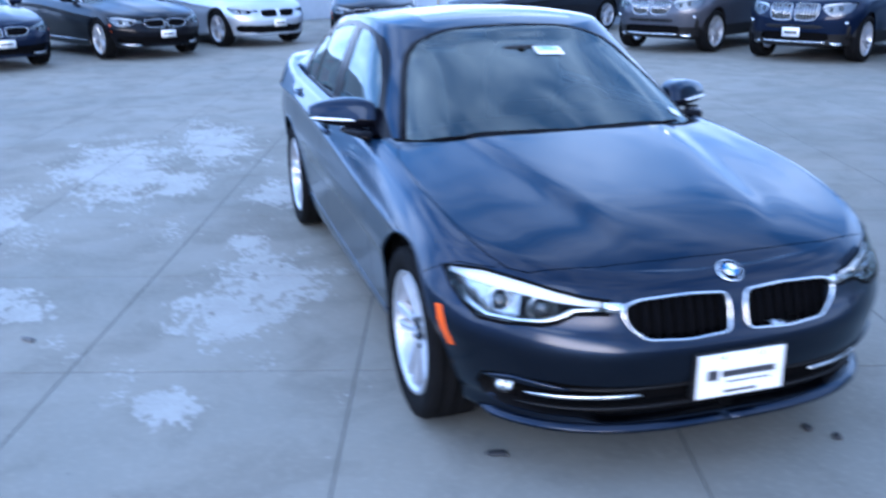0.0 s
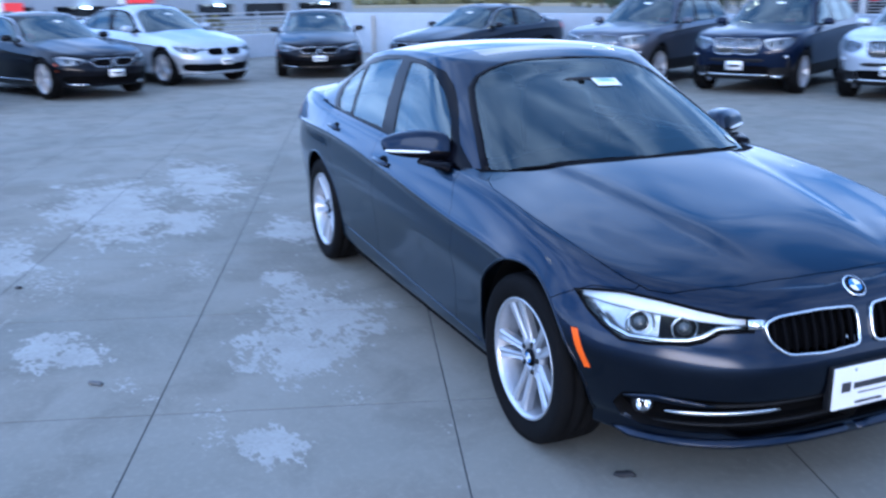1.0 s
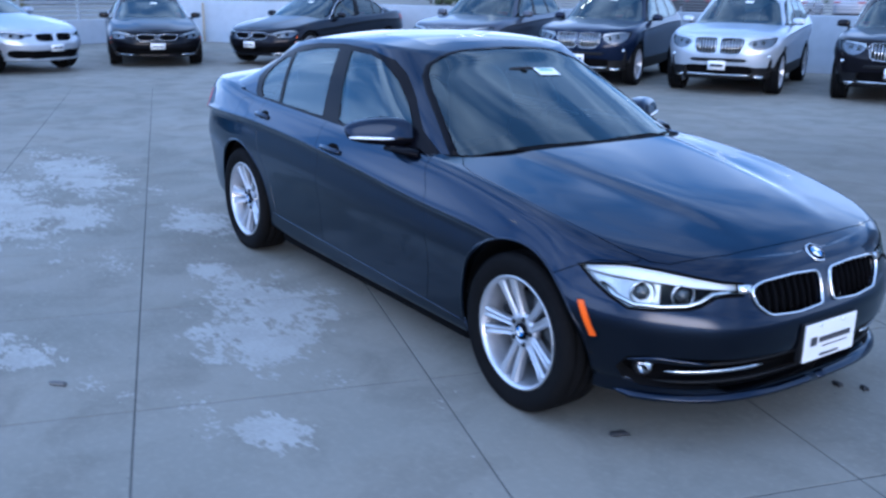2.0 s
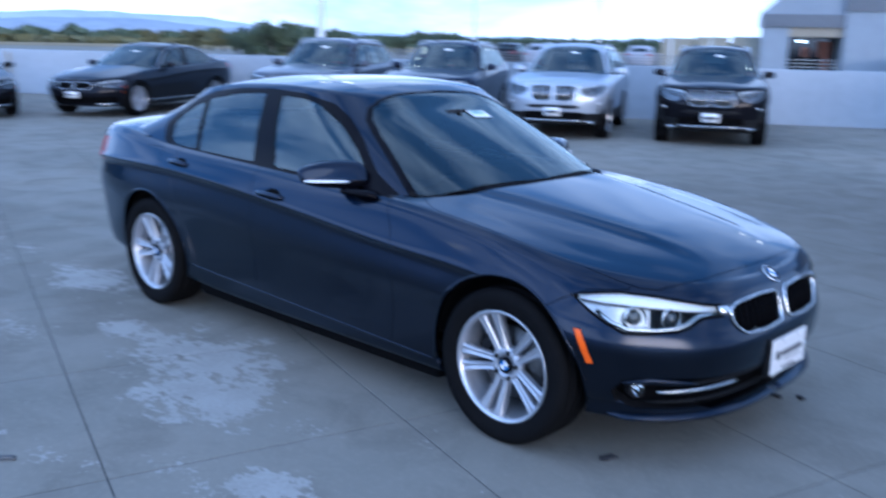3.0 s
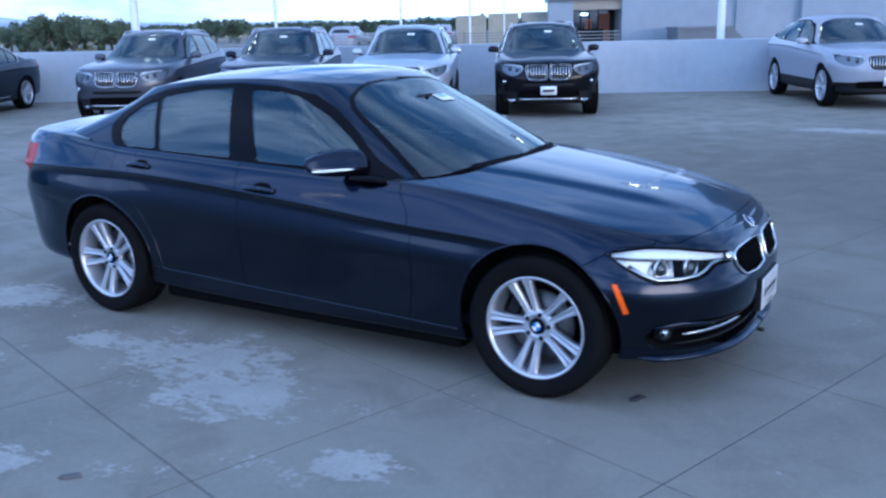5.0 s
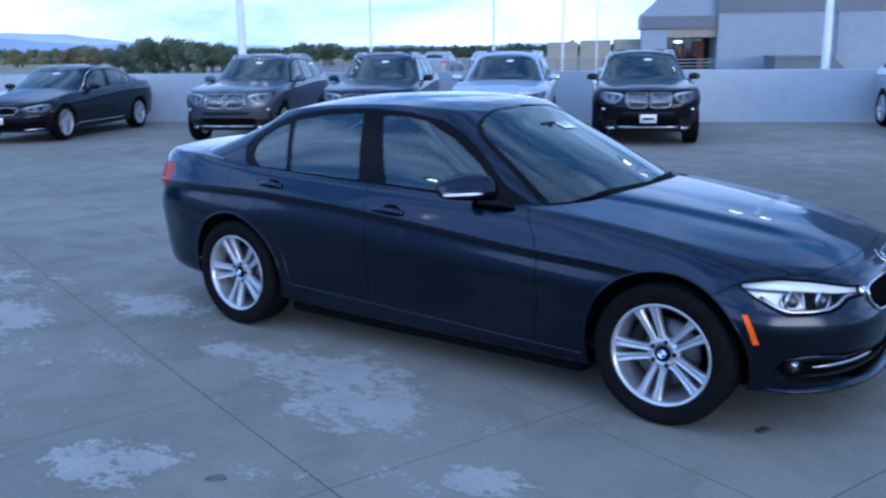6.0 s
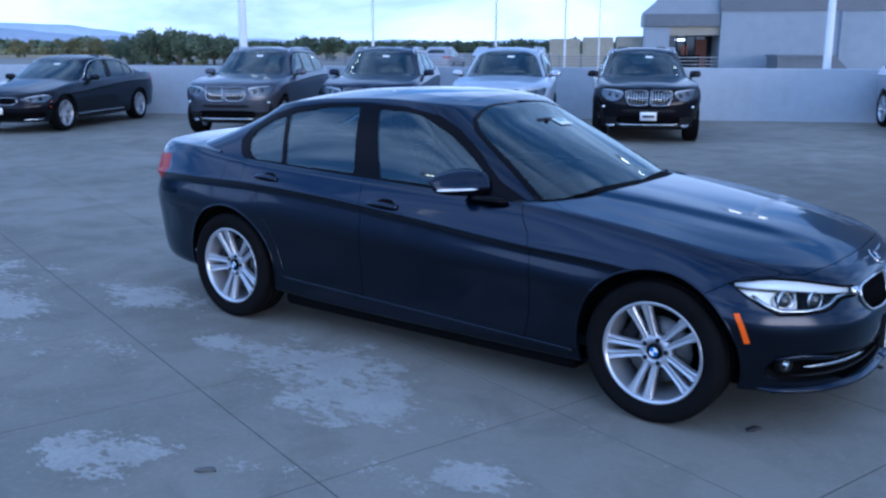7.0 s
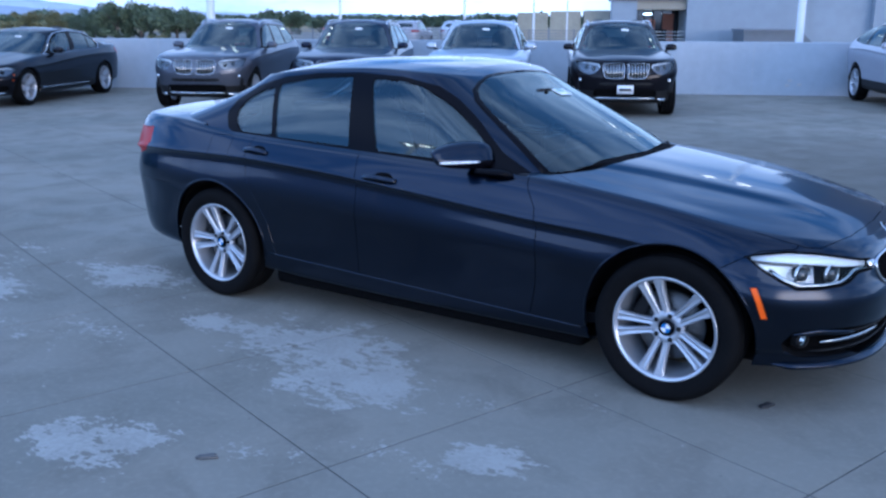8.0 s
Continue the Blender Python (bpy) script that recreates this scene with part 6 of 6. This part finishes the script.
for i in range(5):
    block(b, "rail", 1.13, 3.58, -26.4, -26.36, 0.45 + i * 0.17, 0.48 + i * 0.17, STEEL)
prism(b, "plant_box", ((5.76, 0.0), (9.2, 0.0), (8.86, 0.70), (8.36, 1.19), (5.76, 1.19)), -25.3, -22.6, GREYBAND, "grey plant cover with a sloping end")
prism(b, "plant_roof", ((5.70, 1.19), (8.38, 1.19), (8.30, 1.31), (5.70, 1.31)), -25.4, -22.5, GREYBAND)

for s0, s1, top in ((-4.93, -3.33, 2.08), (-3.21, -1.62, 2.16), (-1.44, 0.27, 2.20)):
    c = placed("storage_container", "beige sheet steel storage container beyond the wall", "container", FAR)
    block(c, "shell", s0, s1, -30, -27.5, 0, top - 0.02, BEIGE, "", 0.02)
    block(c, "top_rail", s0, s1, -27.52, -27.47, top - 0.09, top, BEIGE)
    n = 9
    for i in range(n):
        x = s0 + (s1 - s0) * (i + 0.3) / n
        block(c, "rib", x, x + (s1 - s0) * 0.4 / n, -27.5, -27.465, 0.1, top - 0.12, BEIGE)

RAILGREY = material("weathered_grey_steel", (0.20, 0.21, 0.23), 0.6, 0.3, vary=0.12, scale=4)
f = placed("north_railing", "long grey steel railing on the lot beyond the wall", "railing")
for i in range(6):
    block(f, "bar", -18, -0.3, -19.54, -19.5, 0.62 + i * 0.12, 0.655 + i * 0.12, RAILGREY)
for i in range(10):
    block(f, "post", -18 + i * 1.96, -17.94 + i * 1.96, -19.56, -19.48, 0, 1.30, RAILGREY)

# long building across the western lot
w = placed("dealership_building", "long pale building with dark shop windows and a red sign", "building")
def wblock(name, q0, q1, s1, z0, z1, mat, label="", s0=-74):
    return block(w, name, s0, s1, q0 - 33.8, q1 - 33.8, z0, z1, mat, label)
wblock("upper_wall", -6, 44, -62, 1.25, 5.5, STUCCO)
wblock("plinth", -6, 44, -62, 0, 0.25, STUCCO)
q, k = -6.0, 0
wr = random.Random(8)
while q < 43:
    pier, bay = wr.uniform(0.8, 2.2), wr.uniform(3.0, 5.5)
    wblock("pier", q, q + pier, -61.9, 0.25, 1.25, STUCCO)
    wblock("shop_window", q + pier, q + pier + bay, -62.6, 0.25, 1.25, DARKGLASS, "dark shop window")
    if k % 2 == 0:
        wblock("wall_lamp", q + pier + bay * 0.4, q + pier + bay * 0.4 + 0.5, -61.6, 1.1, 1.22, COOL, "lit wall lamp", -62)
    q += pier + bay
    k += 1
wblock("red_sign", 24.8, 26.0, -61.4, 0.85, 1.55, REDSIGN, "red sign panel", -62)
wblock("red_sign", 27.3, 27.7, -61.4, 0.95, 1.5, REDSIGN, "red sign panel", -62)
wblock("red_sign", 15.0, 16.8, -61.4, 1.42, 1.75, REDSIGN, "red sign panel", -62)
for qq in (-8.0, -1.2):
    o = tagged(new("white_mast"), "white steel mast before the long building", "mast")
    p = lot(-48, qq)
    o.matrix_basis = pose(p.x, p.y, 0)
    part("mast_tube", to_mesh("mast_tube", lathe([(0.16, 0.0), (0.14, 8.0), (0.0, 8.0)][::-1], 16, "Z"), POLE), None, o)

# ---- trees ----
LEAF = material("olive_tree_leaf", (0.095, 0.125, 0.07), 0.65, vary=0.5, scale=2.0, coord="Object")
LEAF_DRY = material("yellowing_tree_leaf", (0.16, 0.155, 0.07), 0.65, vary=0.4, scale=2.0)
BARK = material("grey_brown_bark", (0.09, 0.075, 0.06), 0.9, vary=0.3, scale=6)


def crown_mesh(seed, w, h, z0, n, size):
    """Many small leaves in uneven clumps: one mesh."""
    r = random.Random(seed)
    V, F = [], []
    clumps = [(r.gauss(0, 0.36) * w, r.gauss(0, 0.36) * w, z0 + h * r.random() ** 0.8, r.uniform(0.13, 0.30) * w) for _ in range(20)]
    for i in range(n):
        cx, cy, cz, cr = clumps[i % len(clumps)]
        d = Vector((r.gauss(0, 1), r.gauss(0, 1), r.gauss(0, 0.8))).normalized() * cr * r.random() ** 0.4
        c = Vector((cx, cy, cz)) + d
        u = Vector((r.gauss(0, 1), r.gauss(0, 1), r.gauss(0, 1))).normalized()
        v = u.cross(Vector((r.gauss(0, 1), r.gauss(0, 1), r.gauss(0, 1)))).normalized()
        s = size * r.uniform(0.6, 1.3)
        o = len(V)
        V += [c + u * s, c + v * s * 0.5, c - u * s, c - v * s * 0.5]
        F.append((o, o + 1, o + 2, o + 3))
    return to_mesh("crown", (V, F), LEAF, False)


def trunk_mesh(seed, h, r0):
    r = random.Random(seed)
    V, F = joined(*[sweep([Vector((0, 0, -0.05)), Vector((0.05, 0, h * 0.5)), Vector((0.0, 0.1, h))], [Vector((1, 0, 0))] * 3, r0 * 2, r0 * 2, taper=[1, 0.8, 0.5])] +
                  [sweep([Vector((0, 0, h * 0.55)), Vector((math.cos(a) * h * 0.3, math.sin(a) * h * 0.3, h * 0.95)), Vector((math.cos(a) * h * 0.5, math.sin(a) * h * 0.5, h * 1.3))], [Vector((0.3, 0.3, 0.9))] * 3, r0, r0, taper=[1, 0.7, 0.3])
                   for a in [r.uniform(0, 6.28) for _ in range(5)]])
    return to_mesh("trunk", (V, F), BARK)


crowns = [crown_mesh(i, 2.5, 2.5, 0.1, 3600, 0.13) for i in range(3)]
trunks = [trunk_mesh(i, 1.6, 0.16) for i in range(3)]
tr = random.Random(2)


def tree(az, dist, scale, dry=False):
    o = tagged(new("tree"), "bushy green tree beyond the parapet wall" if not dry else "yellowing bushy tree beyond the parapet wall", "tree", "trees beyond the wall")
    a = radians(az)
    o.matrix_basis = pose(2.9 + dist * math.cos(a), -4.5 + dist * math.sin(a), 0, 0, 0, tr.uniform(0, 360)) @ Matrix.Diagonal((scale, scale, scale, 1))
    i = tr.randrange(3)
    part("trunk", trunks[i], None, o)
    c = part("crown", crowns[i], None, o)
    if dry:
        c.material_slots[0].link = "OBJECT"
        c.material_slots[0].material = LEAF_DRY


for az, dist, sc in ((145.4, 96, 0.70), (144.7, 92, 0.92), (144.1, 90, 0.86), (143.4, 86, 1.04), (142.8, 88, 0.98), (142.1, 84, 1.06), (141.5, 90, 0.96), (140.8, 88, 0.98), (140.1, 88, 0.88), (139.5, 90, 0.90), (138.9, 94, 0.80), (138.2, 96, 0.72), (135.8, 110, 0.75), (134.2, 120, 1.0), (133.4, 118, 0.95), (131.6, 130, 0.8),
                     (129.5, 140, 0.85), (127.4, 140, 0.75), (125.6, 150, 0.9), (123.6, 150, 0.8), (121.4, 150, 0.9), (119.6, 160, 0.9)):
    tree(az, dist, sc)
for az, dist, sc in ((148.2, 130, 0.9), (146.4, 120, 0.9), (150.5, 150, 0.9), (169.8, 46, 0.42), (168.3, 47, 0.3), (141.7, 40, 0.36)):
    tree(az, dist, sc, True)


def woods(name, az0, az1, dist, top, n, mat, label, seed):
    """A far belt of trees."""
    r = random.Random(seed)
    V, F = [], []
    for i in range(n):
        az = radians(az0 + (az1 - az0) * r.random())
        env = 0.55 + 0.45 * noise.noise(Vector((math.degrees(az) * 0.9, seed, 0)))
        z = top * env * r.random() ** 0.6
        d = dist * r.uniform(0.96, 1.04)
        c = Vector((2.9 + d * math.cos(az), -4.5 + d * math.sin(az), z))
        u = Vector((r.gauss(0, 1), r.gauss(0, 1), r.gauss(0, 1))).normalized()
        v = u.cross(Vector((r.gauss(0, 1), r.gauss(0, 1), r.gauss(0, 1)))).normalized()
        s = dist * 0.0045 * r.uniform(0.6, 1.3)
        o = len(V)
        V += [c + u * s, c + v * s * 0.6, c - u * s, c - v * s * 0.6]
        F.append((o, o + 1, o + 2, o + 3))
    return tagged(part(name, to_mesh(name, (V, F), mat, False)), label, "woods", kind="stuff")


woods("far_woods", 112, 182, 260, 4.6, 9000, LEAF, "dark green belt of trees on the plain", 3)
woods("field_scrub", 140, 170, 200, 1.6, 2500, LEAF_DRY, "dry yellow scrub at the edge of a field", 5)

# the plain and the hills
FIELD = material("dry_grass_field", (0.25, 0.19, 0.09), 0.9, vary=0.3, scale=0.02)
fld = []
for az in range(128, 178, 4):
    a = radians(az)
    fld.append((math.cos(a), math.sin(a)))
V = [(2.9 + c * d, -4.5 + s * d, 0.02) for d in (140, 900) for c, s in fld]
k = len(fld)
tagged(part("field", (V, [(i, i + 1, k + i + 1, k + i) for i in range(k - 1)]), FIELD), "dry tan grass field on the plain", "field", kind="structure")


def hills(name, dist, tone, peak, seed, label):
    V, F = [], []
    n = 160
    for i in range(n + 1):
        az = 95 + 100 * i / n
        a = radians(az)
        bulge = math.exp(-((az - 154) / 9.5) ** 2)
        h = dist * math.tan(radians(peak)) * (0.30 + 0.75 * bulge + 0.16 * noise.noise(Vector((az * 0.22, seed, 0))) + 0.07 * noise.noise(Vector((az * 0.8, seed, 1))))
        for d, z in ((0.92, 0), (0.97, h * 0.6), (1.0, h), (1.06, 0)):
            V.append((dist * d * math.cos(a), dist * d * math.sin(a), max(z, 0)))
    for i in range(n):
        for j in range(3):
            F.append((i * 4 + j, i * 4 + j + 1, (i + 1) * 4 + j + 1, (i + 1) * 4 + j))
    # the slope colour already holds the haze of the distance
    m = material(name + "_haze_tint", tone, 0.95, vary=0.12, scale=0.003)
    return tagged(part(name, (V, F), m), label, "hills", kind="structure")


# haze painted in: the farther ridge gets the paler, bluer tone
hills("near_hills", 2600, (0.33, 0.38, 0.46), 0.95, 2, "hills at the horizon, tinted blue for haze")
hills("far_hills", 3600, (0.50, 0.56, 0.66), 1.35, 7, "mountain ridge behind the hills, tinted paler for haze")

# ---- small things on the deck ----
RUBBLE = material("dark_rubber_scrap", (0.02, 0.02, 0.022), 0.8, vary=0.3, scale=30)
# dark colour for the shadow in a dent, put on a small raised piece
DENT = material("dark_dent_shade", (0.10, 0.10, 0.10), 0.9, vary=0.2, scale=30)
for x, y, l, wd, rz, mat, words in ((1.80, -0.675, 0.038, 0.017, 62, RUBBLE, "flat scrap of black rubber on the concrete"), (1.99, 0.48, 0.026, 0.014, -20, RUBBLE, "small black scrap on the concrete"), (2.08, 0.54, 0.024, 0.014, -40, RUBBLE, "small black scrap on the concrete"),
                                    (0.155, -2.39, 0.040, 0.014, 40, DENT, "dark grey piece in place of a shaded dent in the deck"), (-1.55, -2.75, 0.02, 0.015, 10, RUBBLE, "tiny black scrap on the concrete")):
    V, F = blob((0, 0, 0.006), (l, wd, 0.009), 3.0, 14, 8)
    r = random.Random(int(x * 100))
    V = [(v[0] * (1 + 0.2 * math.sin(9 * v[1] / wd)), v[1] + 0.25 * wd * math.sin(4 * v[0] / l), v[2]) for v in V]
    tagged(part("scrap", (V, F), mat, pos=pose(x, y, 0, 0, 0, rz)), words, "scrap")

# ---- sawn slabs round the car ----
e = Vector((math.cos(radians(-17.5)), math.sin(radians(-17.5)), 0))
fv = Vector((-e.y, e.x, 0))
GE, GF = 1.235, 1.245
slab_me = from_bm("slab", box(-GE / 2 + 0.0030, GE / 2 - 0.0030, -GF / 2 + 0.0032, GF / 2 - 0.0032, -0.012, 0.0, 0.002, 1), CONCRETE)
pav = tagged(new("pavement"), "sawn concrete slabs of the deck round the car", "pavement", kind="structure")
for i in range(-9, 8):
    for j in range(-7, 10):
        c = e * (-0.02 + GE * (i + 0.5)) + fv * (-1.91 + GF * (j + 0.5))
        part("slab", slab_me, None, pav, pos=pose(c.x, c.y, 0, 0, 0, -17.5))
# the filler that shows in the sawn joints
tagged(part("joint_filler", ([tuple(e * (-0.02 + GE * a) + fv * (-1.91 + GF * b2) + Vector((0, 0, -0.0022))) for a, b2 in ((-9, -7), (8, -7), (8, 10), (-9, 10))], [(0, 1, 2, 3)]), JOINT), "dark filler in the sawn joints", "joint", kind="structure")
# a stretch of joint that is smeared over with slurry
a, b = Vector((2.02, -1.372, 0.0)), Vector((0.62, -0.931, 0.0))
d = (b - a).normalized()
strip = part("joint_patch", from_bm("joint_patch", box(0, (b - a).length, -0.013, 0.013, -0.001, 0.0005), CONCRETE), pos=pose(a.x, a.y, 0, 0, 0, math.degrees(math.atan2(d.y, d.x))))
tagged(strip, "grey cement slurry over a sawn joint", "joint", kind="structure")
